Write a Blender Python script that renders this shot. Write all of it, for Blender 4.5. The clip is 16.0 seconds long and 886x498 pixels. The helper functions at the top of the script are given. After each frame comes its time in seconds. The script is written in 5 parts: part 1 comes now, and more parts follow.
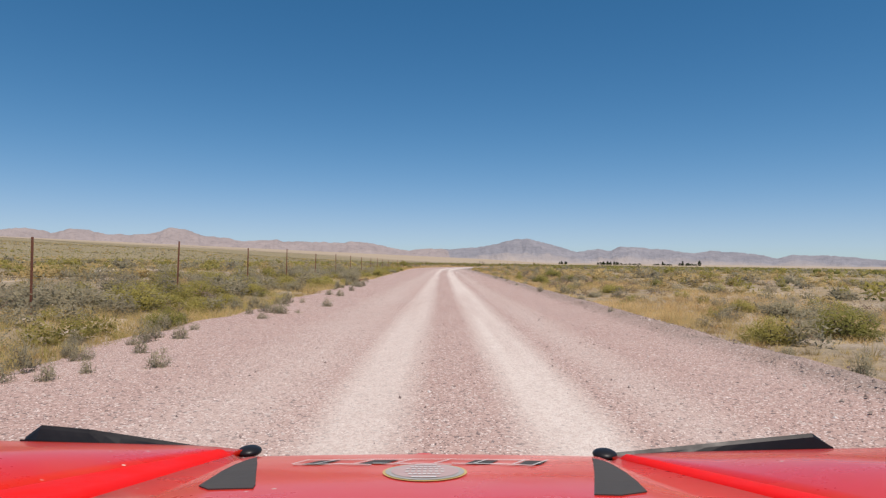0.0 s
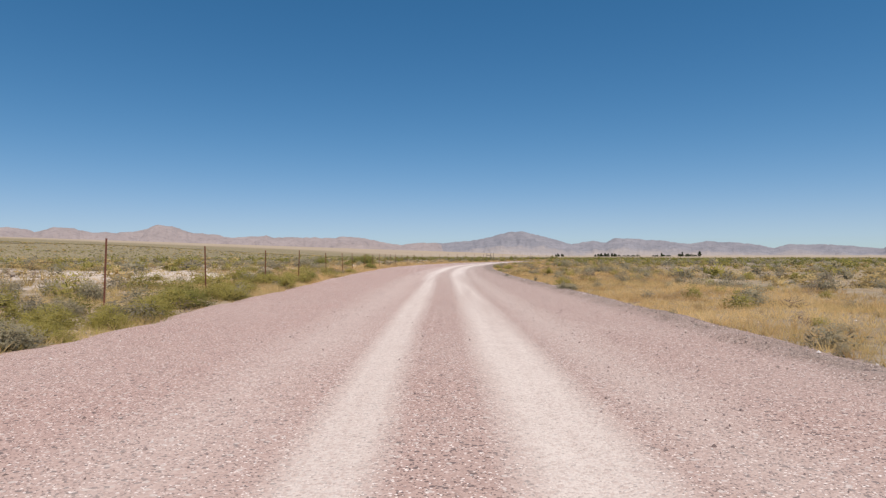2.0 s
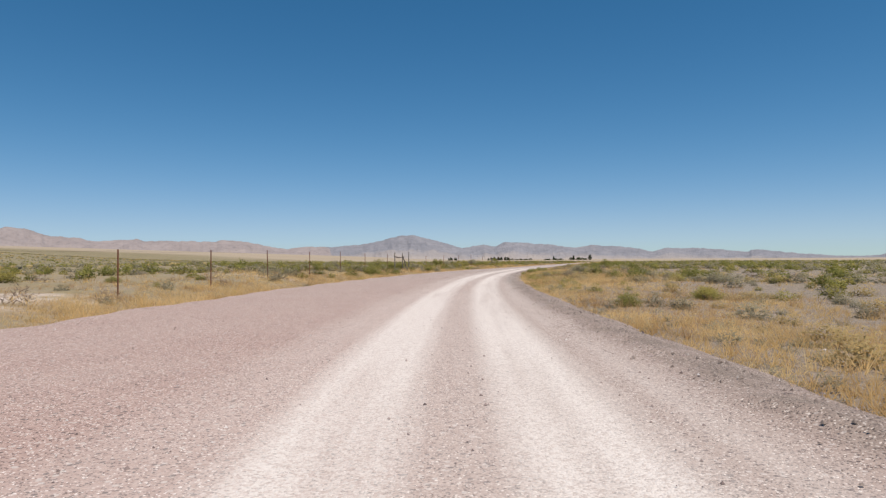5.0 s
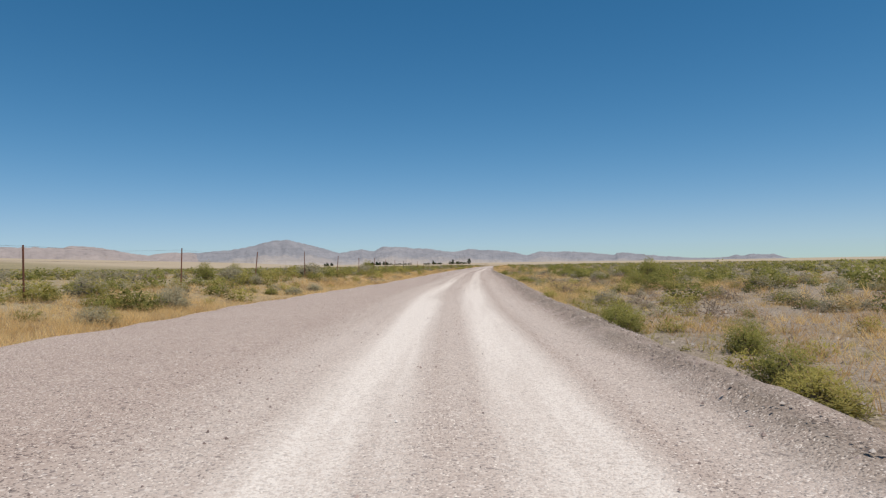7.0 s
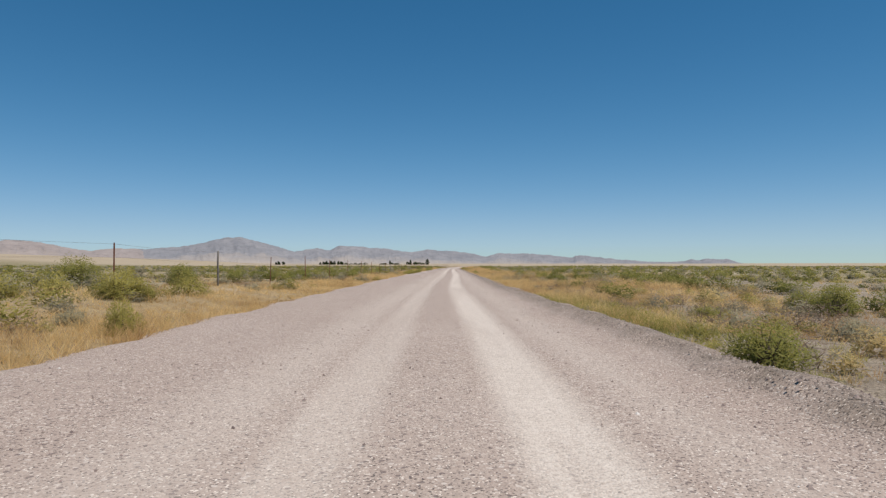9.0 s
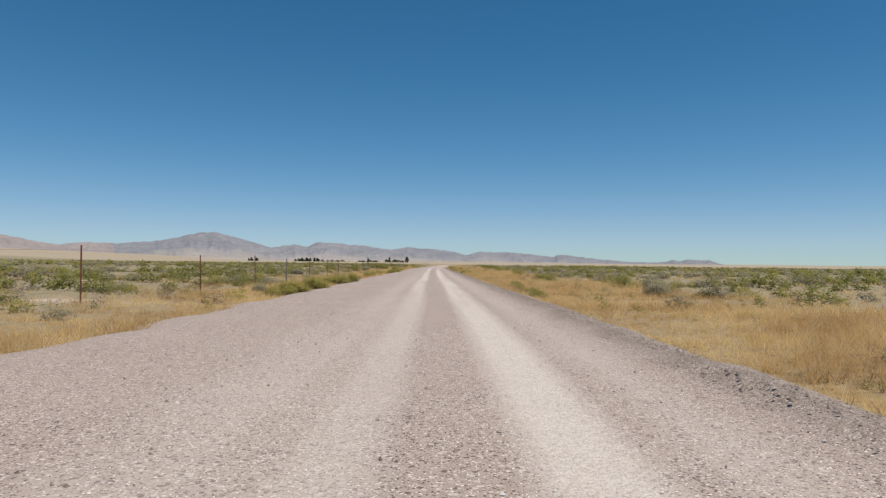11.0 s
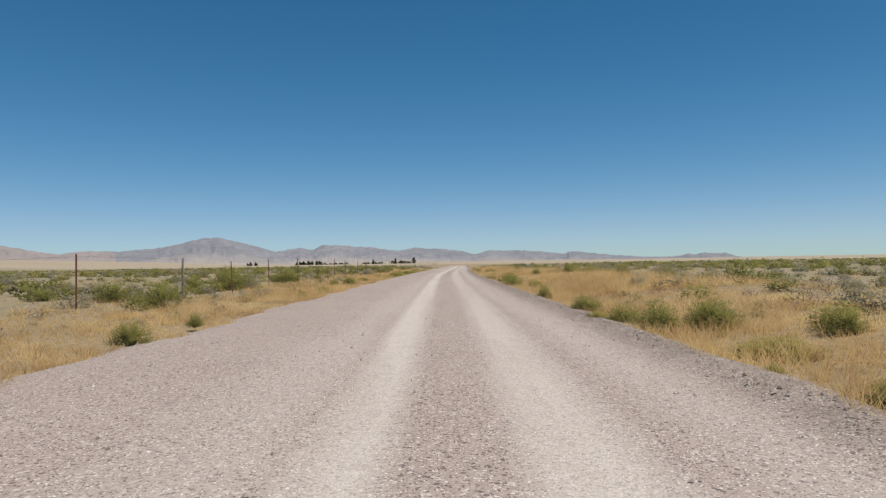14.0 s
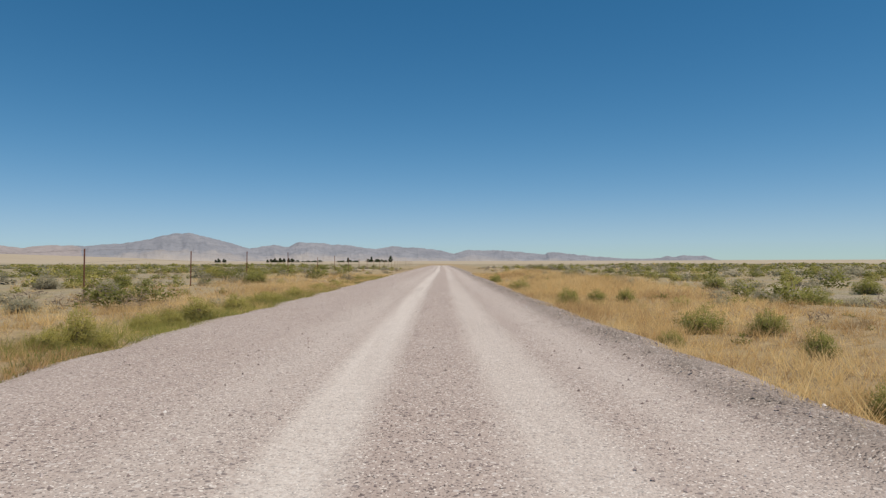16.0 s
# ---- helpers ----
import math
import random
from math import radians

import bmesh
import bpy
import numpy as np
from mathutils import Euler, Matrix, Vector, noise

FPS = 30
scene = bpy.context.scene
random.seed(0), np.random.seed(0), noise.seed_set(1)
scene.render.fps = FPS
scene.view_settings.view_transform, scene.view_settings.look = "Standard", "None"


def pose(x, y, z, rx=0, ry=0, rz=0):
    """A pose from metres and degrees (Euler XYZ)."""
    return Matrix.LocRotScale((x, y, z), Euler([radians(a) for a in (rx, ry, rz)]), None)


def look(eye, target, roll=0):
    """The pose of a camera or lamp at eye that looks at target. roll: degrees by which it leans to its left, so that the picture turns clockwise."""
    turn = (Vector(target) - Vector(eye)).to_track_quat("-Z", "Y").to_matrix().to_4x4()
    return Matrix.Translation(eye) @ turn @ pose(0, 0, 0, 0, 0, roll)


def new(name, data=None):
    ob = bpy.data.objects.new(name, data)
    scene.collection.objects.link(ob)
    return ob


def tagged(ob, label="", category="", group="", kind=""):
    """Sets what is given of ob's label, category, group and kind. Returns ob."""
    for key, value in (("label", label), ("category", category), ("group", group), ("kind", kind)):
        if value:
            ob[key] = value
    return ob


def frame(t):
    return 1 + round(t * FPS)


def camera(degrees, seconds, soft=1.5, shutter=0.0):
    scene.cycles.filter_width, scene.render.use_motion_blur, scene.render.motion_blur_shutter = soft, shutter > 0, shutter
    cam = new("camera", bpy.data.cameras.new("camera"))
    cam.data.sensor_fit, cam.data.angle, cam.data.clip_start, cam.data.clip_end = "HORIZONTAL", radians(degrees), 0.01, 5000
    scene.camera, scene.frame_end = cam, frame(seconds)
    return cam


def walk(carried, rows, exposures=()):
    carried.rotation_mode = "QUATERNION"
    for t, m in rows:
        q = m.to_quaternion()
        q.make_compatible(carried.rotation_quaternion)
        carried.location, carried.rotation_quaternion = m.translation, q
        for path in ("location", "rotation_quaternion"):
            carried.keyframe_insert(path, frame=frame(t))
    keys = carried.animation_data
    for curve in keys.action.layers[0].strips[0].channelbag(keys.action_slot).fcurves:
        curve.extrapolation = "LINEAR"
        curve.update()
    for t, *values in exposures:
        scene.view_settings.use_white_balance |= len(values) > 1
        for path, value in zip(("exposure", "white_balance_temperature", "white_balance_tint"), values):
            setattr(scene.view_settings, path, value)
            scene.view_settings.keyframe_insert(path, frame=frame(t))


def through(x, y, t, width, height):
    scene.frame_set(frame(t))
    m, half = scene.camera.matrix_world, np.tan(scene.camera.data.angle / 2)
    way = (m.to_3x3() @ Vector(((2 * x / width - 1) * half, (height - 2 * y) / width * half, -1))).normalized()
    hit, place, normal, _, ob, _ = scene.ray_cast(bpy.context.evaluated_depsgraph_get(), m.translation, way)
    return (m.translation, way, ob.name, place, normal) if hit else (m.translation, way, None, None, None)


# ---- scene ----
cam = camera(68.0, 16.0, soft=1.3)
WALK = [
    # seconds, x, y, z, pitch, roll, yaw
    (0.0, 0.00, 0.00, 1.10, 1.20, -0.79, 0.00),
    (0.5, -0.10, 15.50, 1.10, 1.43, -0.74, -0.26),
    (1.0, -0.11, 31.00, 1.10, 1.37, -0.91, -0.62),
    (1.5, -0.06, 46.50, 1.10, 1.44, -0.58, -0.80),
    (2.0, -0.01, 62.00, 1.10, 0.69, 0.00, -0.60),
    (2.5, 0.06, 77.50, 1.10, 0.28, 0.28, -0.88),
    (3.0, 0.24, 93.00, 1.10, 0.42, 0.09, -1.36),
    (3.5, 0.66, 108.49, 1.10, 0.98, -0.20, -2.68),
    (4.0, 1.56, 123.97, 1.10, 1.06, -0.57, -4.90),
    (4.5, 3.09, 139.39, 1.10, 1.05, -0.16, -7.40),
    (5.0, 5.33, 154.72, 1.10, 1.04, 0.24, -10.16),
    (5.5, 8.31, 169.93, 1.10, 1.03, 0.65, -13.03),
    (6.0, 12.04, 184.98, 1.10, 1.02, 1.06, -15.83),
    (6.5, 16.47, 199.83, 1.10, 1.01, 1.46, -18.40),
    (7.0, 21.52, 214.48, 1.10, 1.37, 0.81, -20.73),
    (7.5, 27.11, 228.94, 1.10, 1.49, -0.08, -22.57),
    (8.0, 33.13, 243.22, 1.10, 1.53, -0.56, -24.21),
    (8.5, 39.35, 257.42, 1.10, 1.36, -0.08, -24.25),
    (9.0, 45.61, 271.60, 1.10, 1.40, -0.01, -24.39),
    (9.5, 51.93, 285.75, 1.10, 1.36, -0.17, -24.71),
    (10.0, 58.35, 299.86, 1.10, 1.32, -0.33, -25.21),
    (10.5, 64.89, 313.91, 1.10, 1.28, -0.48, -25.73),
    (11.0, 71.54, 327.91, 1.10, 1.25, -0.64, -26.11),
    (11.5, 78.25, 341.89, 1.10, 1.21, -0.80, -26.20),
    (12.0, 84.94, 355.87, 1.10, 1.25, 0.07, -25.99),
    (12.5, 91.58, 369.87, 1.10, 1.13, 0.58, -25.70),
    (13.0, 98.14, 383.92, 1.10, 1.19, 1.03, -25.41),
    (13.5, 104.66, 397.98, 1.10, 1.03, 0.89, -25.27),
    (14.0, 111.17, 412.05, 1.10, 1.25, 0.89, -25.38),
    (14.5, 117.73, 426.09, 1.10, 1.28, 0.40, -25.67),
    (15.0, 124.37, 440.09, 1.10, 1.40, -0.25, -26.04),
    (15.5, 131.15, 454.03, 1.10, 1.22, -0.52, -26.87),
    (16.0, 138.08, 467.90, 1.10, 1.18, 0.12, -27.30),
]
walk(cam, [(t, pose(x, y, z, 90 + p, r, w)) for t, x, y, z, p, r, w in WALK], [(0.0, 0.04, 6600, 15), (3.5, 0.04, 6600, 14), (6.5, 0.0, 6500, 9), (9.0, -0.03, 6500, 8), (16.0, -0.06, 6500, 7)])

# ---- sky and sun ----
SUN_FROM = Vector((0.13, -0.25, 0.957)).normalized()
world = bpy.data.worlds.new("desert_sky")
scene.world = world
world.use_nodes = True
wn = world.node_tree.nodes
sky = wn.new("ShaderNodeTexSky")
sky.sky_type, sky.sun_disc = "NISHITA", False
sky.sun_elevation, sky.sun_rotation = math.asin(SUN_FROM.z), math.atan2(SUN_FROM.x, SUN_FROM.y)
sky.altitude, sky.air_density, sky.dust_density, sky.ozone_density = 1500, 0.87, 0.0, 3.0
wn["Background"].inputs["Strength"].default_value = 0.097
vivid = wn.new("ShaderNodeHueSaturation")
vivid.inputs["Hue"].default_value = 0.4905
vivid.inputs["Saturation"].default_value = 1.3


def sky_math(op, a, b=None):
    node = wn.new("ShaderNodeVectorMath")
    node.operation = op
    for socket, v in zip(node.inputs, (a, b)):
        if isinstance(v, tuple):
            socket.default_value = v
        elif v is not None:
            world.node_tree.links.new(v, socket)
    return node.outputs[0]


# the dry desert air keeps the horizon a clear pale blue: bright values roll off, red first
world.node_tree.links.new(sky.outputs["Color"], vivid.inputs["Color"])
gained = sky_math("MULTIPLY", vivid.outputs["Color"], (1.18, 1.05, 1.0))
rolled = sky_math("DIVIDE", gained, (5.5, 9.0, 20.0))
root_of = wn.new("ShaderNodeGamma")
root_of.inputs["Gamma"].default_value = 0.5
world.node_tree.links.new(sky_math("ADD", sky_math("MULTIPLY", rolled, rolled), (1.0, 1.0, 1.0)), root_of.inputs["Color"])
world.node_tree.links.new(sky_math("DIVIDE", gained, root_of.outputs[0]), wn["Background"].inputs["Color"])
sun = new("sun", bpy.data.lights.new("sun", "SUN"))
sun.data.energy, sun.data.angle, sun.data.color = 4.2, radians(0.53), (1.0, 0.92, 0.82)
sun.matrix_world = look(SUN_FROM * 50, (0, 0, 0))


# ---- materials ----
class Mat:
    """A node material with short helpers."""

    def __init__(self, name, rough=0.9, metal=0.0, spec=0.3):
        self.m = bpy.data.materials.new(name)
        self.m.use_nodes = True
        self.t = self.m.node_tree
        self.b = self.t.nodes["Principled BSDF"]
        self.b.inputs["Roughness"].default_value = rough
        self.b.inputs["Metallic"].default_value = metal
        self.b.inputs["Specular IOR Level"].default_value = spec

    def n(self, kind, **sockets):
        node = self.t.nodes.new("ShaderNode" + kind)
        for k, v in sockets.items():
            self.put(node.inputs[k.replace("_", " ")], v)
        return node

    def put(self, socket, v):
        if isinstance(v, bpy.types.NodeSocket):
            self.t.links.new(v, socket)
        elif isinstance(v, tuple) and len(v) == 3 and socket.type == "RGBA":
            socket.default_value = (*v, 1)
        else:
            socket.default_value = v

    def obj(self):
        return self.n("TexCoord").outputs["Object"]

    def noise(self, scale, detail=4, rough=0.55, vec=None, dist=0.0):
        return self.n("TexNoise", Scale=scale, Detail=detail, Roughness=rough, Distortion=dist, Vector=vec or self.obj()).outputs["Fac"]

    def ramp(self, fac, lo, hi, a=0.0, b=1.0):
        r = self.n("MapRange", Value=fac)
        for i, v in enumerate((lo, hi, a, b)):
            r.inputs[i + 1].default_value = v
        return r.outputs[0]

    def math(self, op, a, b=0.0, c=0.0):
        r = self.t.nodes.new("ShaderNodeMath")
        r.operation = op
        for i, v in enumerate((a, b, c)):
            self.put(r.inputs[i], v)
        return r.outputs[0]

    def mix(self, fac, a, b, mode="MIX"):
        r = self.t.nodes.new("ShaderNodeMix")
        r.data_type, r.blend_type = "RGBA", mode
        self.put(r.inputs[0], fac), self.put(r.inputs[6], a), self.put(r.inputs[7], b)
        return r.outputs[2]

    def col(self, c):
        self.put(self.b.inputs["Base Color"], c)

    def bump(self, height, strength=0.5, dist=0.02):
        self.put(self.b.inputs["Normal"], self.n("Bump", Height=height, Strength=strength, Distance=dist).outputs[0])


def gravel_material():
    """Crushed pinkish stone, packed pale where the wheels run. The map's u is metres across from the wheel line, v metres along."""
    m = Mat("gravel_road", 0.92)
    uv = m.n("UVMap").outputs[0]
    sep = m.n("SeparateXYZ", Vector=uv)
    u, v = sep.outputs[0], sep.outputs[1]
    along = m.n("CombineXYZ", X=m.math("MULTIPLY", u, 1.0), Y=m.math("MULTIPLY", v, 0.05)).outputs[0]
    streak = m.noise(1.6, 4, 0.6, along)
    wob = m.math("MULTIPLY", m.math("SUBTRACT", m.noise(0.5, 2, 0.5, along), 0.5), 0.5)
    cells = m.n("TexVoronoi", Scale=54.0, Randomness=1.0, Vector=uv)
    fine = m.n("TexVoronoi", Scale=88.0, Randomness=1.0, Vector=uv)
    tone = m.n("SeparateColor", Color=cells.outputs["Color"]).outputs[0]
    tone2 = m.n("SeparateColor", Color=fine.outputs["Color"]).outputs[1]

    def crushed(dark, light, bright, black, share):
        c = m.mix(tone, dark, light)
        c = m.mix(m.ramp(tone2, 1 - share * 0.6, 1.06 - share * 0.6), c, bright)
        return m.mix(m.ramp(tone2, share, share - 0.05), c, black)

    pink = crushed((0.40, 0.268, 0.225), (0.515, 0.36, 0.305), (0.88, 0.79, 0.73), (0.11, 0.075, 0.068), 0.14)
    grey = crushed((0.36, 0.278, 0.236), (0.455, 0.358, 0.305), (0.80, 0.71, 0.63), (0.10, 0.075, 0.066), 0.14)
    cool = m.math("MAXIMUM", m.ramp(v, 150, 215), m.math("MULTIPLY", m.ramp(u, -1.4, 0.9), m.ramp(v, 40, 130, 0.0, 0.85)))
    stone = m.mix(cool, pink, grey)
    big = m.n("TexVoronoi", Scale=24.0, Randomness=1.0, Vector=uv)
    chip = m.n("SeparateColor", Color=big.outputs["Color"]).outputs[2]
    here = m.ramp(big.outputs["Distance"], 0.42, 0.34)
    stone = m.mix(m.math("MULTIPLY", m.ramp(chip, 0.945, 0.955), here), stone, (0.57, 0.49, 0.44))
    stone = m.mix(m.math("MULTIPLY", m.ramp(chip, 0.055, 0.045), here), stone, (0.15, 0.11, 0.10))
    blotch = m.noise(0.35, 4, 0.6, uv)
    stone = m.mix(m.ramp(blotch, 0.35, 0.7, 0.0, 0.4), stone, m.mix(0.5, stone, (0.54, 0.45, 0.40)))
    dust = m.mix(m.noise(3.0, 5, 0.6, uv), (0.60, 0.52, 0.455), (0.745, 0.662, 0.59))
    dust = m.mix(m.math("MULTIPLY", m.ramp(v, 80, 130, 0.0, 0.75), m.ramp(v, 270, 235)), dust, (0.765, 0.695, 0.635))
    uw = m.math("ADD", u, wob)

    left_in = m.ramp(v, 130, 260, -0.16, 0.0)
    inward = m.math("MULTIPLY", m.ramp(v, 375, 400, 0.0, 0.22), m.ramp(v, 455, 425))

    def band(at, half, soft, strength, shift=0.0):
        d = m.math("ABSOLUTE", m.math("SUBTRACT", m.math("ADD", uw, shift), at))
        return m.math("MULTIPLY", m.ramp(d, half + soft, half, 0.0, strength), m.ramp(streak, 0.22, 0.52, 0.35, 1.0))

    faint_left = m.math("SUBTRACT", 1.0, m.math("MULTIPLY", m.ramp(v, 258, 278, 0.0, 0.45), m.ramp(v, 385, 350)))
    rut = m.math("MAXIMUM", m.math("MULTIPLY", band(-0.72, 0.15, 0.28, 1.0, left_in), m.math("MULTIPLY", faint_left, m.ramp(v, 50, 90, 0.8, 1.0))), m.math("MULTIPLY", band(0.82, 0.18, 0.30, 1.0, inward), m.ramp(v, 425, 460, 1.0, 0.62)))
    wide = m.math("MULTIPLY", m.math("MAXIMUM", band(-0.80, 0.28, 0.42, 1.0, left_in), band(0.74, 0.28, 0.42, 1.0, m.ramp(v, 150, 200, -0.15, 0.0))), m.math("MULTIPLY", m.ramp(v, 80, 110), m.ramp(v, 275, 240)))
    rut = m.math("MAXIMUM", rut, wide)
    rut = m.math("MAXIMUM", rut, m.math("MULTIPLY", band(0.0, 0.7, 0.5, 0.3), m.math("MULTIPLY", m.ramp(v, 80, 110), m.ramp(v, 300, 250))))
    rut = m.math("MAXIMUM", rut, band(1.75, 0.05, 0.5, 0.35))
    rut = m.math("MAXIMUM", rut, band(-1.5, 0.1, 0.8, 0.35))
    grain = m.math("MULTIPLY", m.ramp(tone, 0.1, 0.7, 0.55, 1.0), m.math("MULTIPLY", m.ramp(v, 245, 290, 1.0, 0.85), m.ramp(v, 405, 440, 1.0, 0.95)))
    heap = m.t.nodes.new("ShaderNodeAttribute")
    heap.attribute_name = "windrow"
    loose = m.math("MULTIPLY", heap.outputs["Fac"], m.ramp(m.noise(1.3, 4, 0.6, uv), 0.3, 0.6, 0.35, 1.0))
    stone = m.mix(loose, stone, crushed((0.17, 0.132, 0.105), (0.285, 0.23, 0.188), (0.55, 0.47, 0.41), (0.06, 0.047, 0.038), 0.14))
    m.col(m.mix(m.math("MULTIPLY", rut, grain), stone, dust))
    h = m.math("ADD", cells.outputs["Distance"], m.math("MULTIPLY", fine.outputs["Distance"], 0.5))
    m.bump(h, 0.7, 0.012)
    return m.m


def soil_material():
    m = Mat("desert_soil", 0.95)
    p = m.obj()
    patch = m.noise(0.09, 6, 0.62)
    fine = m.noise(7.0, 6, 0.75)
    sharp = m.ramp(fine, 0.3, 0.7)
    pebble = m.ramp(m.n("SeparateColor", Color=m.n("TexVoronoi", Scale=30.0, Vector=p).outputs["Color"]).outputs[0], 0.1, 0.9)
    c = m.mix(sharp, (0.20, 0.158, 0.105), (0.41, 0.335, 0.228))
    c = m.mix(0.3, c, m.mix(pebble, (0.15, 0.12, 0.095), (0.52, 0.44, 0.35)))
    pale = m.mix(sharp, (0.46, 0.375, 0.30), (0.66, 0.56, 0.47))
    straws = m.ramp(m.noise(38.0, 4, 0.8), 0.35, 0.65)
    litter = m.mix(m.ramp(m.math("MULTIPLY", m.math("ADD", sharp, straws), 0.5), 0.15, 0.85), (0.19, 0.135, 0.075), (0.50, 0.365, 0.20))
    c = m.mix(m.ramp(m.noise(0.35, 5, 0.65), 0.42, 0.60, 0, 0.8), c, litter)
    sl = m.n("SeparateXYZ", Vector=m.n("UVMap").outputs[0])
    lat = m.math("ABSOLUTE", sl.outputs[1])
    bare = m.ramp(sl.outputs[0], 175, 130)
    herb = m.mix(sharp, (0.19, 0.16, 0.08), (0.39, 0.32, 0.175))
    c = m.mix(m.math("MULTIPLY", m.ramp(m.noise(0.9, 5, 0.7), 0.44, 0.56, 0.0, 0.75), m.ramp(sl.outputs[0], 90, 200, 0.35, 1.0)), c, herb)
    c = m.mix(m.math("MULTIPLY", m.math("MULTIPLY", m.ramp(m.noise(0.21, 5, 0.6), 0.52, 0.58), m.ramp(sl.outputs[1], 4, -9, 0.25, 0.85)), bare), c, pale)
    c = m.mix(m.ramp(patch, 0.60, 0.67), c, pale)
    wash = m.math("MULTIPLY", m.math("MULTIPLY", m.ramp(sl.outputs[0], 82, 96), m.ramp(sl.outputs[0], 150, 132)), m.math("MULTIPLY", m.ramp(sl.outputs[1], -8.0, -9.5), m.ramp(sl.outputs[1], -26, -20)))
    c = m.mix(m.math("MULTIPLY", wash, m.ramp(m.noise(0.3, 4, 0.6), 0.40, 0.46)), c, m.mix(sharp, (0.56, 0.47, 0.385), (0.74, 0.645, 0.55)))
    straw = m.math("MULTIPLY", m.ramp(m.math("ADD", lat, m.math("MULTIPLY", m.noise(0.25, 4), 8.0)), 15, 11), m.ramp(sl.outputs[0], 70, 110))
    thin = m.math("MULTIPLY", m.math("MULTIPLY", m.ramp(sl.outputs[0], 115, 150), m.ramp(sl.outputs[0], 345, 310)), m.ramp(sl.outputs[1], 0, 1, 0.0, 0.8))
    straw = m.math("MULTIPLY", straw, m.math("SUBTRACT", 1.0, thin))
    c = m.mix(m.math("MULTIPLY", straw, m.ramp(m.noise(0.5, 4), 0.28, 0.42, 0.35, 1.0)), c, litter)
    rubble = m.mix(pebble, (0.15, 0.12, 0.097), (0.36, 0.30, 0.245))
    c = m.mix(m.math("MULTIPLY", thin, m.ramp(m.noise(0.4, 5, 0.6), 0.30, 0.46, 0.35, 1.0)), c, rubble)
    spots = m.ramp(m.n("TexVoronoi", Scale=0.45, Vector=p).outputs["Distance"], 0.25, 0.6)
    tone = m.mix(m.ramp(m.noise(0.03, 7, 0.75), 0.38, 0.62), (0.31, 0.25, 0.13), (0.51, 0.395, 0.235))
    far_scrub = m.mix(m.math("MULTIPLY", spots, m.ramp(m.noise(0.3, 6, 0.75), 0.35, 0.65)), (0.175, 0.155, 0.082), tone)
    far_tan = m.mix(m.noise(0.004, 5, 0.6), (0.36, 0.285, 0.20), (0.46, 0.37, 0.26))
    dist = m.n("VectorMath", Vector=p)
    dist.operation = "DISTANCE"
    dist.inputs[1].default_value = (70, 230, 0)
    east = m.math("MULTIPLY", m.n("SeparateXYZ", Vector=p).outputs[0], 0.6)
    r = m.math("ADD", m.math("ADD", dist.outputs["Value"], m.math("MULTIPLY", east, 1.7)), m.math("MULTIPLY", m.noise(0.003, 3), 500.0))
    c = m.mix(m.ramp(m.math("ADD", lat, m.math("MULTIPLY", m.noise(0.06, 4), 40.0)), 45, 95, 0.0, 0.85), c, far_scrub)
    c = m.mix(m.ramp(r, 1150, 1600), c, far_tan)
    # Darken noise-shaped patches in place of the shadows of grass tufts.
    c = m.mix(m.ramp(m.noise(2.6, 6, 0.7), 0.52, 0.66, 0.0, 0.55), c, m.mix(0.5, c, (0.07, 0.058, 0.035)))
    m.col(c)
    grit = m.n("TexVoronoi", Scale=22.0, Vector=p).outputs["Distance"]
    m.bump(m.math("ADD", m.noise(24.0, 5, 0.75), m.math("MULTIPLY", grit, 0.8)), 0.6, 0.03)
    return m.m


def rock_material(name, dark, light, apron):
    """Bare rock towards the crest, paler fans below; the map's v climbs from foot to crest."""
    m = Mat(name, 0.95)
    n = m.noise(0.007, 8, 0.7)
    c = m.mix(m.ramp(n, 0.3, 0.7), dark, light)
    # Dark blue-grey noise in the colour stands in for shading streaks on the slopes.
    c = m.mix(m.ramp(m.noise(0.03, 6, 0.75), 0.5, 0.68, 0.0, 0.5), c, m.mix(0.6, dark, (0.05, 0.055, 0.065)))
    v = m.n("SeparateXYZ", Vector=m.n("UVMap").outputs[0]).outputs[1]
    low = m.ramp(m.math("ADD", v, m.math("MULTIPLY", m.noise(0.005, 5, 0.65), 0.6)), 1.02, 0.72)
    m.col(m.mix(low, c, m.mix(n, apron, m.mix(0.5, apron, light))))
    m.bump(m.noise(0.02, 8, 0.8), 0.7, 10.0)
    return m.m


def leaf_material(name, a, b, tip, through=0.45, worn=None):
    m = Mat(name, 0.75, spec=0.2)
    rnd = m.n("NewGeometry").outputs["Random Per Island"]
    one = m.n("ObjectInfo").outputs["Random"]
    c = m.mix(rnd, a, b)
    c = m.mix(m.ramp(rnd, 0.82, 0.9), c, tip)
    c = m.mix(m.math("MULTIPLY", m.ramp(m.noise(0.6, 3), 0.35, 0.65), 0.6), c, tip)
    c = m.mix(m.math("MULTIPLY", one, 0.35), c, m.mix(0.5, a, tip))
    if worn:
        c = m.mix(m.math("MULTIPLY", m.ramp(m.noise(0.33, 4, 0.65), 0.42, 0.6), m.ramp(m.noise(2.2, 3, 0.6), 0.35, 0.6, 0.3, 0.9)), c, worn)
    m.col(c)
    thin = m.n("BsdfTranslucent", Color=c)
    both = m.n("MixShader", Fac=through)
    m.t.links.new(m.b.outputs[0], both.inputs[1])
    m.t.links.new(thin.outputs[0], both.inputs[2])
    m.t.links.new(both.outputs[0], m.t.nodes["Material Output"].inputs["Surface"])
    return m.m


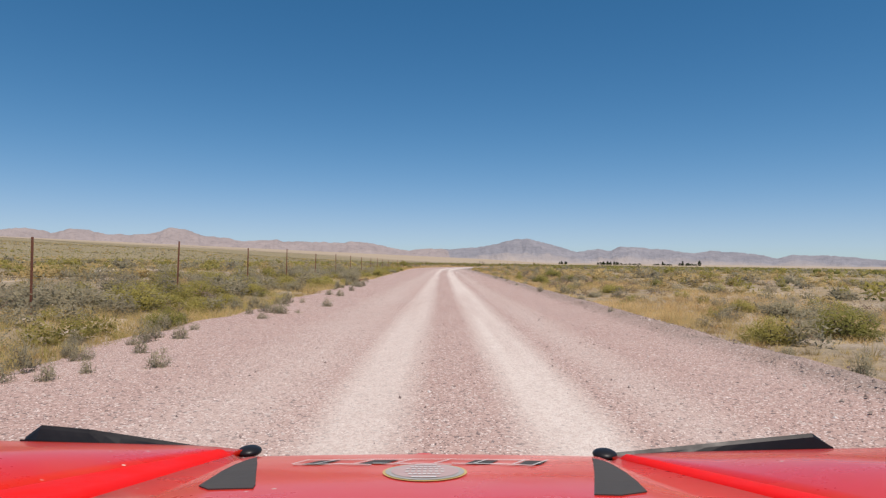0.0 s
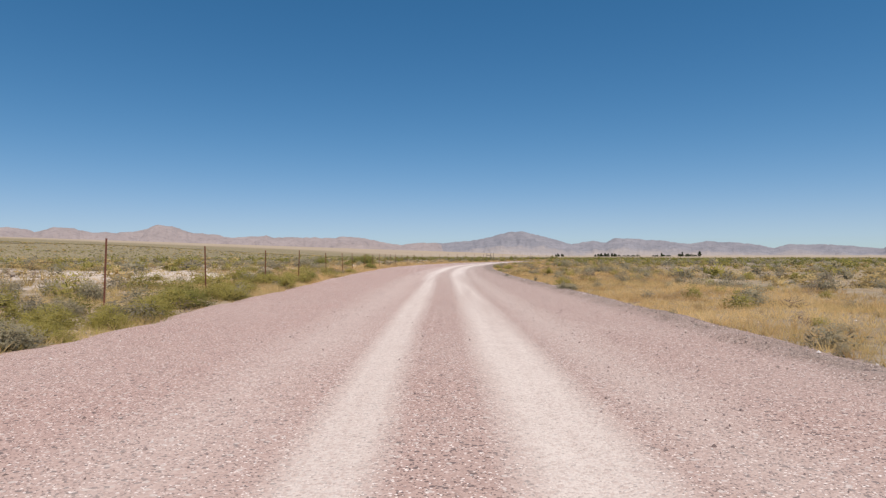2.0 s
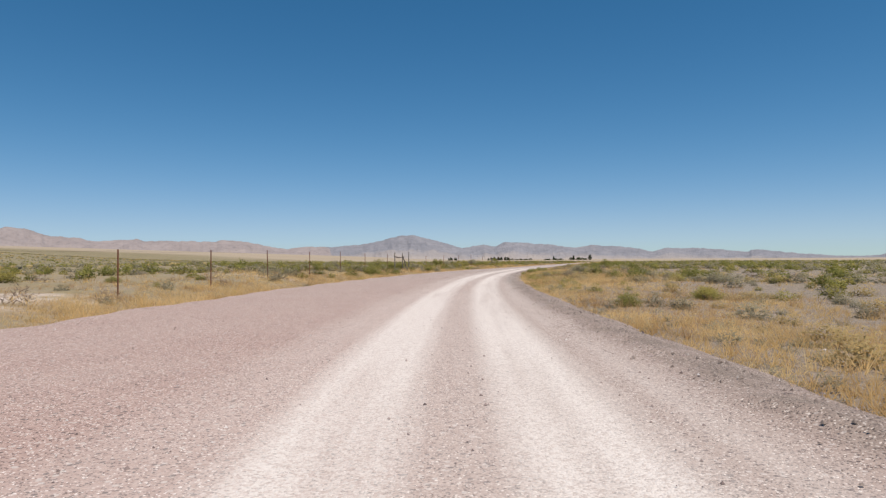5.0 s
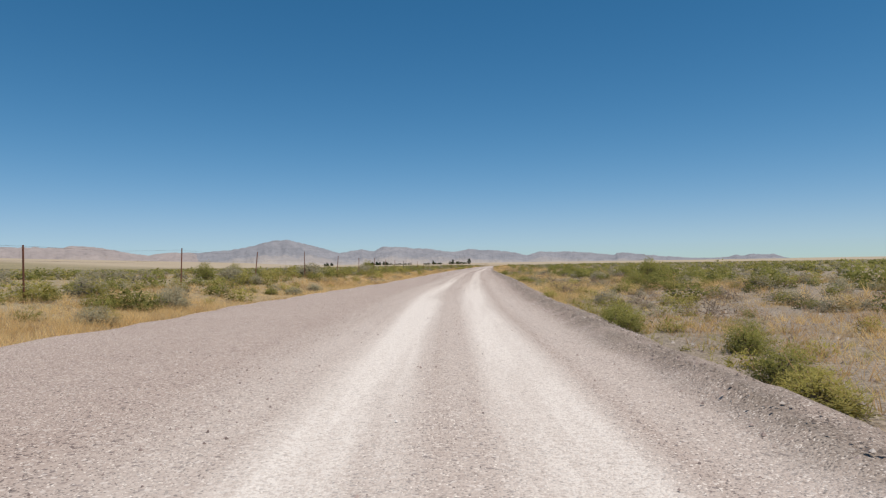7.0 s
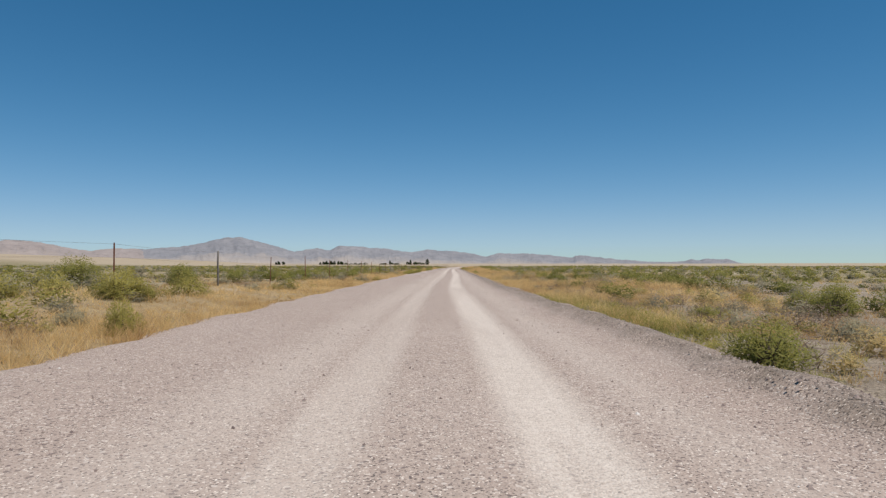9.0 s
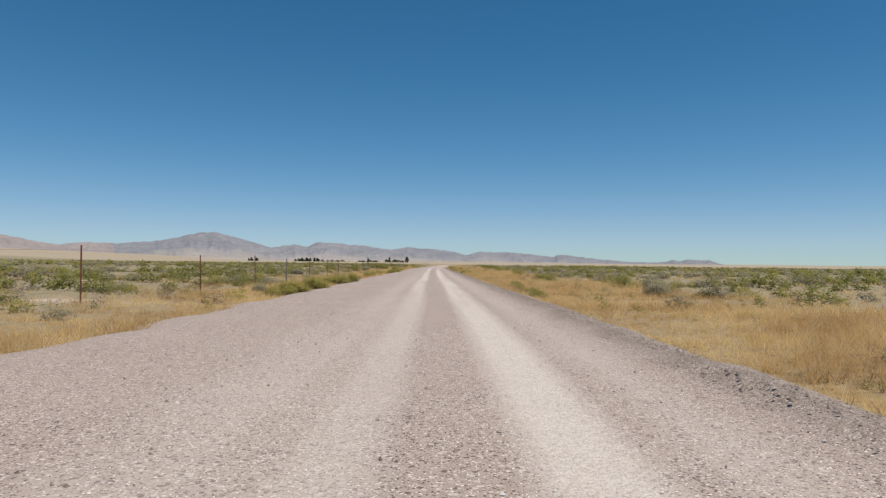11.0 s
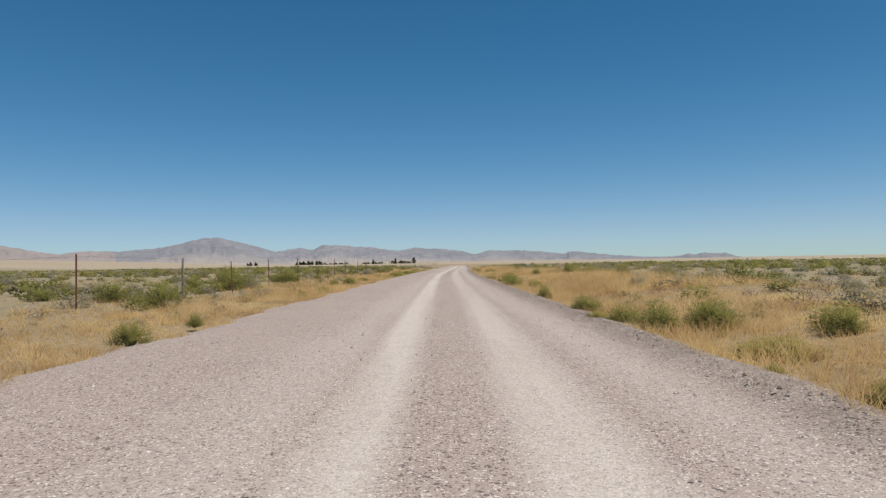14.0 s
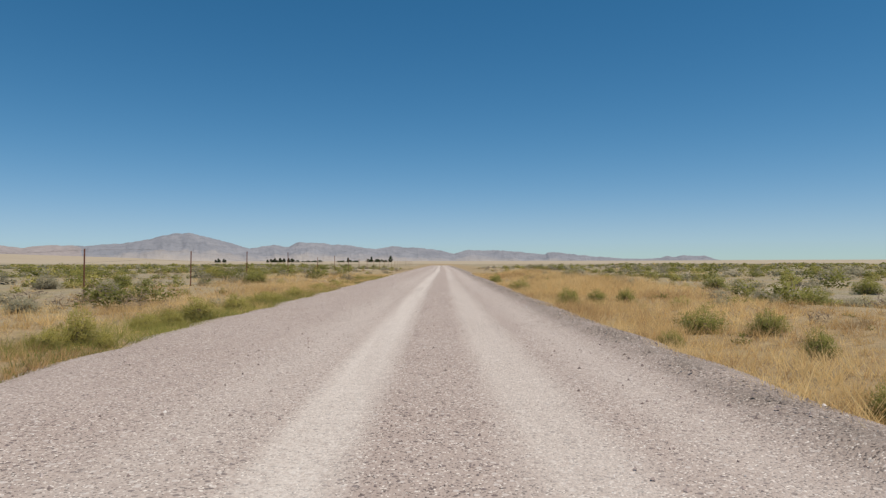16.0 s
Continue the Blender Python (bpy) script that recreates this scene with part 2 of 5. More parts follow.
def plain_material(name, a, b, scale=20.0, rough=0.6, metal=0.0, bump=0.2, spec=0.4):
    m = Mat(name, rough, metal, spec)
    n = m.noise(scale, 5, 0.65)
    m.col(m.mix(n, a, b))
    m.put(m.b.inputs["Roughness"], m.ramp(n, 0.3, 0.7, rough - 0.1, min(1.0, rough + 0.1)))
    m.bump(n, bump, 0.01)
    return m.m


def wood_material():
    """Silvered, split timber: grain along the log, dark cracks and knots."""
    m = Mat("weathered_wood", 0.9, spec=0.15)
    p = m.obj()
    grain = m.noise(22, 5, 0.7, m.n("Mapping", Vector=p, Scale=(1.0, 1.0, 0.12)).outputs[0])
    patch = m.noise(4.5, 4, 0.6)
    c = m.mix(m.ramp(grain, 0.35, 0.65), (0.13, 0.105, 0.088), (0.43, 0.385, 0.335))
    m.col(m.mix(m.ramp(patch, 0.54, 0.62, 0.0, 0.85), c, (0.075, 0.06, 0.05)))
    m.bump(grain, 0.7, 0.015)
    return m.m


M_ROAD = gravel_material()
M_SOIL = soil_material()
# Distance haze is mixed into the rock colours: paler and bluer than bare stone.
M_ROCK_W = rock_material("rock_rose_hazed", (0.285, 0.245, 0.235), (0.39, 0.33, 0.31), (0.45, 0.37, 0.305))
M_ROCK_E = rock_material("rock_mauve_hazed", (0.205, 0.207, 0.23), (0.315, 0.305, 0.32), (0.44, 0.37, 0.31))
M_OLIVE = leaf_material("olive_leaf", (0.29, 0.265, 0.055), (0.48, 0.42, 0.115), (0.54, 0.46, 0.17), 0.5, (0.23, 0.205, 0.06))
M_SAGE = leaf_material("sage_leaf", (0.295, 0.272, 0.175), (0.47, 0.43, 0.29), (0.50, 0.44, 0.295), 0.5, (0.25, 0.215, 0.15))
M_GREEN = leaf_material("green_leaf", (0.17, 0.18, 0.042), (0.35, 0.34, 0.085), (0.43, 0.385, 0.125), 0.5, (0.135, 0.14, 0.04))
M_DRY = leaf_material("dry_grass", (0.55, 0.355, 0.135), (0.775, 0.54, 0.24), (0.84, 0.66, 0.36), 0.5, (0.38, 0.235, 0.105))
M_PALE = leaf_material("pale_grass", (0.51, 0.38, 0.155), (0.69, 0.525, 0.245), (0.70, 0.55, 0.29), 0.5, (0.37, 0.275, 0.12))
M_RUST = leaf_material("rusty_grass", (0.38, 0.225, 0.105), (0.54, 0.345, 0.16), (0.62, 0.43, 0.22), 0.5, (0.27, 0.165, 0.085))
M_DEAD = leaf_material("dead_brush", (0.16, 0.115, 0.09), (0.30, 0.22, 0.165), (0.36, 0.28, 0.20))
M_TREE = leaf_material("farm_tree_leaf", (0.02, 0.035, 0.012), (0.05, 0.07, 0.025), (0.07, 0.09, 0.03))
M_STEM = plain_material("woody_stem", (0.10, 0.075, 0.05), (0.22, 0.17, 0.12), 30, 0.9)
M_POST = plain_material("rusted_steel", (0.20, 0.075, 0.043), (0.35, 0.155, 0.095), 25, 0.75, 0.3)
M_WOOD = wood_material()
M_WIRE = plain_material("old_wire", (0.18, 0.16, 0.15), (0.30, 0.27, 0.25), 40, 0.5, 0.8)

# ---- plan: the wheel line of the road, with the metres to its left and right edges ----
KNOTS = [
    # x, y, left, right
    (0.0, -90.0, 3.9, 3.1), (0.0, -40.0, 3.9, 3.1), (0.0, 0.0, 3.9, 3.4), (-0.05, 46.0, 4.3, 3.6), (0.06, 77.5, 4.8, 3.6),
    (0.66, 108.5, 5.8, 3.1), (3.09, 139.4, 7.1, 2.6), (8.31, 169.9, 7.4, 2.0), (16.47, 199.8, 7.0, 1.45),
    (27.11, 228.9, 6.2, 2.1), (39.35, 257.4, 4.7, 2.6), (58.35, 299.9, 4.4, 2.5), (78.25, 341.9, 4.7, 2.3),
    (104.66, 398.0, 4.3, 2.2), (138.08, 467.9, 4.0, 2.1), (184.0, 557.0, 4.2, 2.2), (252.0, 690.0, 3.8, 2.3), (345.0, 872.0, 3.8, 2.3)]


def spline(step=0.5):
    out = []
    k = np.array(KNOTS)
    for i in range(1, len(k) - 2):
        p0, p1, p2, p3 = k[i - 1:i + 3]
        d = [max(np.hypot(*(b - a)[:2]), 1e-6) ** 0.5 for a, b in ((p0, p1), (p1, p2), (p2, p3))]
        m1 = (p1 - p0) / d[0] - (p2 - p0) / (d[0] + d[1]) + (p2 - p1) / d[1]
        m2 = (p2 - p1) / d[1] - (p3 - p1) / (d[1] + d[2]) + (p3 - p2) / d[2]
        m1, m2 = m1 * d[1], m2 * d[1]
        n = int(np.hypot(*(p2 - p1)[:2]) / step)
        t = (np.arange(n) / n)[:, None]
        out.append((2 * t**3 - 3 * t**2 + 1) * p1 + (t**3 - 2 * t**2 + t) * m1 + (3 * t**2 - 2 * t**3) * p2 + (t**3 - t**2) * m2)
    return np.concatenate(out)


LINE = spline()
TAN = np.gradient(LINE[:, :2], axis=0)
TAN /= np.linalg.norm(TAN, axis=1)[:, None]
ARC = np.concatenate([[0], np.cumsum(np.linalg.norm(np.diff(LINE[:, :2], axis=0), axis=1))])
ARC -= ARC[np.argmin(np.abs(LINE[:, 1]))]


def at(s, lat):
    """World x, y of the place s metres along the wheel line and lat metres to its right."""
    x, y = np.interp(s, ARC, LINE[:, 0]), np.interp(s, ARC, LINE[:, 1])
    tx, ty = np.interp(s, ARC, TAN[:, 0]), np.interp(s, ARC, TAN[:, 1])
    return x + ty * lat, y - tx * lat


def edge_left(s):
    return np.interp(s, ARC, LINE[:, 2])


def edge_right(s):
    return np.interp(s, ARC, LINE[:, 3])


def smooth(a, b, x):
    t = np.clip((np.asarray(x, float) - a) / (b - a), 0, 1)
    return t * t * (3 - 2 * t)


def rolling(x, y):
    return 0.10 * np.sin(x * 0.31 + 1.3 * np.sin(y * 0.17)) + 0.08 * np.sin(y * 0.43 + x * 0.2) + 0.12 * np.sin(x * 0.07 - y * 0.09)


def ground_z(x, y, s, lat):
    """Height of the land: a shallow verge beside the road, a gentle roll, and the long fan that climbs to the western hills."""
    out = np.where(lat < 0, -lat - edge_left(s), lat - edge_right(s))
    rise = np.interp(s, [0, 110, 215, 250, 265, 298, 376, 406, 440, 467, 515], [0.17, 0.14, 0.25, 0.45, 0.42, 0.15, -0.05, -0.3, -0.2, 0.0, 0.1])
    verge = np.where(lat < 0, -0.16 + (0.16 + rise) * smooth(1.0, 5, out) - rise * smooth(30, 120, out), -0.10 + 0.05 * smooth(1.5, 7, out))
    bank = np.where(lat > 0, 0.24 * smooth(1.6, 4.2, out) * (1 - smooth(5.5, 9.5, out)), 0.0) * smooth(385, 425, s)
    z = verge + bank + rolling(x, y) * smooth(1.0, 8.0, out)
    q = -0.97 * np.asarray(x) + 0.24 * np.asarray(y)
    far = np.hypot(np.asarray(x) - 70, np.asarray(y) - 230)
    return np.where(out < 0.3, -0.32, z) + 0.0036 * np.maximum(0, far - 1300) + 0.034 * np.maximum(0, q - 190) * smooth(100, 700, q)


def road_frame(x, y):
    """Nearest s and lateral offset for many places."""
    x, y = np.ravel(x), np.ravel(y)
    s, lat = np.empty(len(x)), np.empty(len(x))
    lx, ly = LINE[::4, 0], LINE[::4, 1]
    for i in range(0, len(x), 4000):
        a, b = x[i:i + 4000, None], y[i:i + 4000, None]
        k = np.argmin((a - lx) ** 2 + (b - ly) ** 2, axis=1) * 4
        dx, dy = x[i:i + 4000] - LINE[k, 0], y[i:i + 4000] - LINE[k, 1]
        s[i:i + 4000] = ARC[k] + dx * TAN[k, 0] + dy * TAN[k, 1]
        lat[i:i + 4000] = dx * TAN[k, 1] - dy * TAN[k, 0]
    return s, lat


# ---- mesh helpers ----
def from_arrays(name, verts, faces, mat, uvs=None, smooth_shade=False, normals=None):
    """A mesh from arrays; all faces have the same number of corners."""
    verts, faces = np.asarray(verts, np.float32), np.asarray(faces, np.int32)
    me = bpy.data.meshes.new(name)
    n, k = faces.shape
    me.vertices.add(len(verts)), me.loops.add(n * k), me.polygons.add(n)
    me.vertices.foreach_set("co", verts.ravel())
    me.loops.foreach_set("vertex_index", faces.ravel())
    me.polygons.foreach_set("loop_start", np.arange(0, n * k, k, dtype=np.int32))
    me.polygons.foreach_set("loop_total", np.full(n, k, np.int32))
    me.polygons.foreach_set("use_smooth", np.full(n, smooth_shade))
    if uvs is not None:
        lay = me.uv_layers.new(name="UVMap")
        lay.data.foreach_set("uv", np.asarray(uvs, np.float32)[faces.ravel()].ravel())
    me.materials.append(mat)
    me.update()
    if normals is not None:
        me.normals_split_custom_set_from_vertices(np.asarray(normals, np.float32))
    return me


def grid_faces(rows, cols):
    i = (np.arange(rows - 1)[:, None] * cols + np.arange(cols - 1)).ravel()
    return np.stack([i, i + 1, i + cols + 1, i + cols], 1)


def part(name, bm, mat, parent=None, label="", smooth_shade=False):
    """Links a bmesh as one mesh object, under a thing or a part where one is given."""
    me = bpy.data.meshes.new(name)
    bm.normal_update()
    bm.to_mesh(me)
    bm.free()
    me.materials.append(mat)
    for p in me.polygons:
        p.use_smooth = smooth_shade
    ob = new(name, me)
    if parent:
        ob.parent = parent
    return tagged(ob, label) if label else ob


def box_bm(size, at_xyz=(0, 0, 0), bevel=0.0, bm=None):
    bm = bm or bmesh.new()
    r = bmesh.ops.create_cube(bm, size=1, matrix=Matrix.Translation(at_xyz) @ Matrix.Diagonal((*size, 1)))
    if bevel:
        bmesh.ops.bevel(bm, geom=list({e for v in r["verts"] for e in v.link_edges}), offset=bevel, segments=2, affect="EDGES")
    return bm


def tube_bm(points, radii, sides=8, bm=None):
    """A tapering tube along a few points."""
    bm = bm or bmesh.new()
    rings = []
    for i, p in enumerate(points):
        p = Vector(p)
        d = (Vector(points[min(i + 1, len(points) - 1)]) - Vector(points[max(i - 1, 0)])).normalized()
        u = d.cross(Vector((1, 0, 0)) if abs(d.x) < 0.8 else Vector((0, 0, 1))).normalized()
        w = d.cross(u)
        rings.append([bm.verts.new(p + (u * math.cos(a) + w * math.sin(a)) * radii[i]) for a in np.linspace(0, 2 * math.pi, sides, endpoint=False)])
    for a, b in zip(rings, rings[1:]):
        for k in range(sides):
            bm.faces.new((a[k], a[(k + 1) % sides], b[(k + 1) % sides], b[k]))
    bm.faces.new(rings[0][::-1]), bm.faces.new(rings[-1])
    return bm


# ---- ground, one sheet to the horizon ----
def ground_sheet():
    def axis(lo, hi, step, far_lo, far_hi):
        a = list(np.arange(lo, hi, step))
        d = step
        while a[-1] < far_hi:
            d *= 1.16
            a.append(a[-1] + min(d, 130))
        d = step
        while a[0] > far_lo:
            d *= 1.16
            a.insert(0, a[0] - min(d, 130))
        return np.array(a)

    gx, gy = axis(-45, 190, 1.7, -4600, 4800), axis(-25, 560, 2.0, -4600, 4700)
    x, y = np.meshgrid(gx, gy)
    s, lat = road_frame(x, y)
    z = ground_z(x.ravel(), y.ravel(), s, lat)
    me = from_arrays("ground", np.stack([x.ravel(), y.ravel(), z], 1), grid_faces(len(gy), len(gx)), M_SOIL, np.stack([s, lat], 1), True)
    return tagged(new("ground", me), "pale sandy desert soil with dry grass and bare patches", "ground", kind="structure")


def road_strip():
    s = np.arange(-45, 760, 0.5)
    rel = np.concatenate([[-2.2, -1.5, -0.9, -0.4, 0.0, 0.35], np.linspace(0, 1, 25)[1:-1], [-0.3, 0.0, 0.2, 0.35, 0.65, 1.0, 1.5, 2.2]])
    zs = np.concatenate([[-0.55, -0.34, -0.17, -0.06, -0.02, 0.0], np.full(23, 0.0), [0.0, 0.006, 0.02, 0.042, 0.03, -0.04, -0.28, -0.6]])
    kind = np.concatenate([np.zeros(6), np.ones(23), np.full(8, 2)])
    S, K = np.meshgrid(s, np.arange(len(rel)), indexing="ij")
    L, Rr = edge_left(S), edge_right(S)
    lat = np.where(kind[K] == 0, -L + rel[K], np.where(kind[K] == 1, -L + 0.4 + rel[K] * (L + Rr - 0.8), Rr + rel[K]))
    wob = 0.16 * np.sin(S * 0.9 + 2 * np.sin(S * 0.23)) + 0.12 * np.sin(S * 2.3 + 1.0)
    lat = lat + np.where(kind[K] == 1, 0, wob * np.where(kind[K] == 2, 0.35, 1.0))
    x, y = at(S, lat)
    heap = np.interp(S, [185, 230, 320, 365], [0.3, 1, 1, 0.4]) * np.where(kind[K] == 2, np.interp(rel[K], [-0.3, 0.0, 0.2, 0.35, 0.65, 1.0], [0.0, 0.0, 0.03, 0.085, 0.07, 0.02]), 0)
    z = zs[K] + heap * (1 + 0.35 * np.sin(S * 0.8 + 1.5 * np.sin(S * 0.31))) + (0.02 * np.sin(S * 1.7 + K) + 0.015 * np.sin(S * 4.1 + 2 * K)) * (zs[K] > 0.01) - 0.02 * np.exp(-((np.abs(lat) - 0.75) / 0.3) ** 2)
    uv = np.stack([lat.ravel(), S.ravel()], 1)
    me = from_arrays("road", np.stack([x.ravel(), y.ravel(), z.ravel()], 1), grid_faces(*S.shape)[:, ::-1], M_ROAD, uv, True)
    lump = np.where(kind[K] == 2, np.interp(rel[K], [-0.3, 0.0, 0.2, 0.35, 0.65, 1.0, 2], [0.0, 0.1, 0.6, 1.0, 0.9, 0.75, 0.5]), 0.0) * np.interp(S, [120, 195, 215, 290, 330], [0.75, 0.9, 1.0, 1.0, 0.85])
    me.attributes.new("windrow", "FLOAT", "POINT").data.foreach_set("value", lump.ravel().astype(np.float32))
    return tagged(new("road", me), "pinkish gravel road with two pale packed wheel tracks", "road", kind="structure")


ground_sheet()
road_strip()

# ---- mountains: bearing in degrees to the right of north, crest height in metres ----
CREST_WEST = [(-60, 90), (-50, 150), (-42, 130), (-34, 156), (-32.6, 174), (-32, 172), (-30.9, 146), (-29.6, 176), (-28.3, 170), (-27.1, 146), (-25.5, 147),
              (-23.9, 164), (-22.7, 199), (-21.6, 195), (-19.9, 153), (-17.9, 142), (-16.9, 122), (-15.1, 136), (-14.2, 141), (-13.8, 131),
              (-10.9, 132), (-8.5, 128), (-8.1, 140), (-6.6, 134), (-4.6, 99), (-2.9, 82), (-1.4, 98), (0, 98), (1.5, 60)]
CREST_PEAK = [(-4, 70), (-2, 90), (0, 98), (2.6, 106), (4.1, 128), (5.6, 159), (6.5, 170), (7.3, 172), (8.7, 148), (10.2, 117), (11.4, 88), (13.0, 60)]
CREST_EAST = [(10, 60), (11.4, 84), (13.3, 110), (14.3, 94), (15.1, 128), (16.4, 121), (19.0, 105), (20.9, 85), (22.2, 105), (23.3, 95),
              (24.2, 95), (25.9, 75), (27.0, 55), (28.1, 81), (30.8, 74), (32.1, 64), (34.0, 50), (34.2, 63), (35.1, 60), (37.2, 39), (39.7, 25),
              (41.4, 21), (42.4, 24), (43.0, 37), (43.6, 30), (44.0, 40), (45.6, 39), (46.3, 17), (47.0, 4), (49.4, -10)]


def range_of_hills(crest, near, top, far_r, mat, label):
    """A ridge with gullied flanks, on an arc about the place."""
    b = np.arange(crest[0][0], crest[-1][0], 0.07)
    h = np.interp(b, *np.array(crest, float).T)
    r = np.concatenate([np.linspace(near, top, 26), np.linspace(top, far_r, 5)[1:]])
    B, Rr = np.meshgrid(b, r, indexing="ij")
    up = np.clip((Rr - near) / (top - near), 0, 1)
    shape = np.where(Rr <= top, up ** 1.7, np.clip(1 - (Rr - top) / (far_r - top), 0, 1))
    gully = np.zeros(B.shape)
    for i in range(B.shape[0]):
        for j in range(0, B.shape[1]):
            gully[i, j] = noise.fractal(Vector((b[i] * 0.7, r[j] * 0.003, 3.0)), 0.75, 2.1, 6)
    h = h + np.array([3.0 * noise.fractal(Vector((a * 2.2, 7.0, 1.0)), 0.9, 2.0, 5) for a in b])
    H = 0.96 * h[:, None] + 20
    Z = -20 + H * shape * (1 + 0.26 * gully * np.sin(np.pi * np.clip(up, 0, 0.985)) ** 0.7) + 1.6 * gully * (up > 0.98)
    a = np.radians(B)
    me = from_arrays("mountain_range", np.stack([(np.sin(a) * Rr).ravel(), (np.cos(a) * Rr).ravel(), Z.ravel()], 1), grid_faces(*B.shape)[:, ::-1], mat, np.stack([B.ravel(), up.ravel()], 1), True)
    return tagged(new("mountain_range", me), label, "mountains", kind="structure")


range_of_hills(CREST_WEST, 3300, 4350, 4700, M_ROCK_W, "long desert ridge on the horizon, haze-tinted rose-brown")
range_of_hills(CREST_PEAK, 3400, 4400, 4700, M_ROCK_E, "broad desert peak on the horizon, haze-tinted grey-mauve")
range_of_hills(CREST_EAST, 3600, 4400, 4700, M_ROCK_E, "flat-topped mesas on the horizon, haze-tinted grey-mauve")

# ---- fence: steel posts, four strands, a wooden brace ----
POST_S = [12.5, 19.4, 26.4, 33.0, 40.4, 48.2, 55.6, 63.2, 70.4, 77.3, 83.9, 91.2, 97.7, 105.2, 111.0, 116.4, 124.1, 129.5, 134.3, 138.2,
          142.3, 146.7, 151.5, 156.2, 161.3, 167.5, 174.5, 181.5, 188.5, 196.0, 203.5, 211.0, 218.4, 233.6, 242.1, 249.6, 257.5, 264.9, 273.9,
          281.8, 290.2, 298.0, 314.8, 323.4, 332.0, 340.8, 349.5, 358.5, 367.5, 375.6, 390.8, 399.2, 406.4, 414.6, 421.8, 429.8,
          437.0, 444.1, 451.1, 464.5, 471.2, 479.0, 486.8, 494.7, 501.4, 509.3, 515.6, 523.9, 531.8, 541.3, 551.7]
WOOD_S = [-2.0, 221.0, 223.8, 226.2, 306.7, 383.0, 458.4]
FENCE_AT = ([-60, 0, 110, 160, 215, 245, 265, 400, 450, 500, 760], [7.8, 7.8, 7.8, 10, 11.5, 10.5, 9.4, 9.4, 9.6, 10.5, 10.5])


def fence_xyz(s, up=0.0):
    lat = -np.interp(s, *FENCE_AT)
    x, y = at(s, lat)
    return Vector((float(x), float(y), float(ground_z(x, y, s, lat)) + up))


def fence():
    rng = random.Random(4)
    root = tagged(new("fence"), "barbed wire fence on rusty steel posts along the road", "fence")
    root.location = fence_xyz(12.6)

    def t_post():
        bm = bmesh.new()
        box_bm((0.045, 0.007, 1.82), (0, 0, 0.61), 0.002, bm)
        box_bm((0.007, 0.04, 1.82), (0, 0.0235, 0.61), 0.002, bm)
        for k in range(14):
            box_bm((0.014, 0.008, 0.018), (0, -0.0075, 0.15 + k * 0.09), 0, bm)
        return bm

    def log_post(h, r):
        return tube_bm([(0, 0, -0.3), (0.006, 0, h * 0.3), (-0.01, 0.006, h * 0.7), (0.004, 0, h - 0.02), (0.004, 0, h)], [r, r * 1.02, r * 0.95, r * 0.88, r * 0.7], 10)

    me = None
    spots = [(s, 0) for s in POST_S] + [(s, 1) for s in WOOD_S] + [(560.5 + 9 * k, 0) for k in range(20)]
    for s, is_wood in spots:
        if is_wood:
            ob = part("post", log_post(1.78 if 215 < s < 230 else 1.45, 0.052 if 215 < s < 230 else 0.042), M_WOOD, root, "weathered grey wooden post", True)
        else:
            ob = part("post", t_post(), M_POST, root) if me is None else new("post", me)
            me = ob.data
        ob.parent = root
        lean = 0 if is_wood else rng.gauss(0, 1.3)
        if 262 < s < 268 or 248 < s < 251 or 281 < s < 284:
            lean = 5
        x, y = at(s, 0.0)
        i = int(np.argmin(np.abs(ARC - s)))
        turn = math.degrees(math.atan2(-TAN[i, 0], TAN[i, 1]))
        ob.matrix_parent_inverse = Matrix()
        ob.matrix_basis = Matrix.Translation(fence_xyz(s) - root.location) @ pose(0, 0, 0, rng.gauss(0, 0.8), lean, turn + rng.uniform(-8, 8))
        ob.scale = (1, 1, 1.0 + rng.uniform(-0.04, 0.05))
    stops = sorted(s for s, _ in spots)
    for k, up in enumerate((0.38, 0.72, 1.06, 1.44)):
        pts = []
        for a, b in zip(stops, stops[1:]):
            pts += [fence_xyz(a, up), fence_xyz((a + b) / 2, up - 0.02 - 0.01 * k)]
        pts = [p - root.location for p in pts]
        ob = part("wire", tube_bm(pts, [0.003] * len(pts), 3), M_WIRE, root, "thin barbed wire strand")


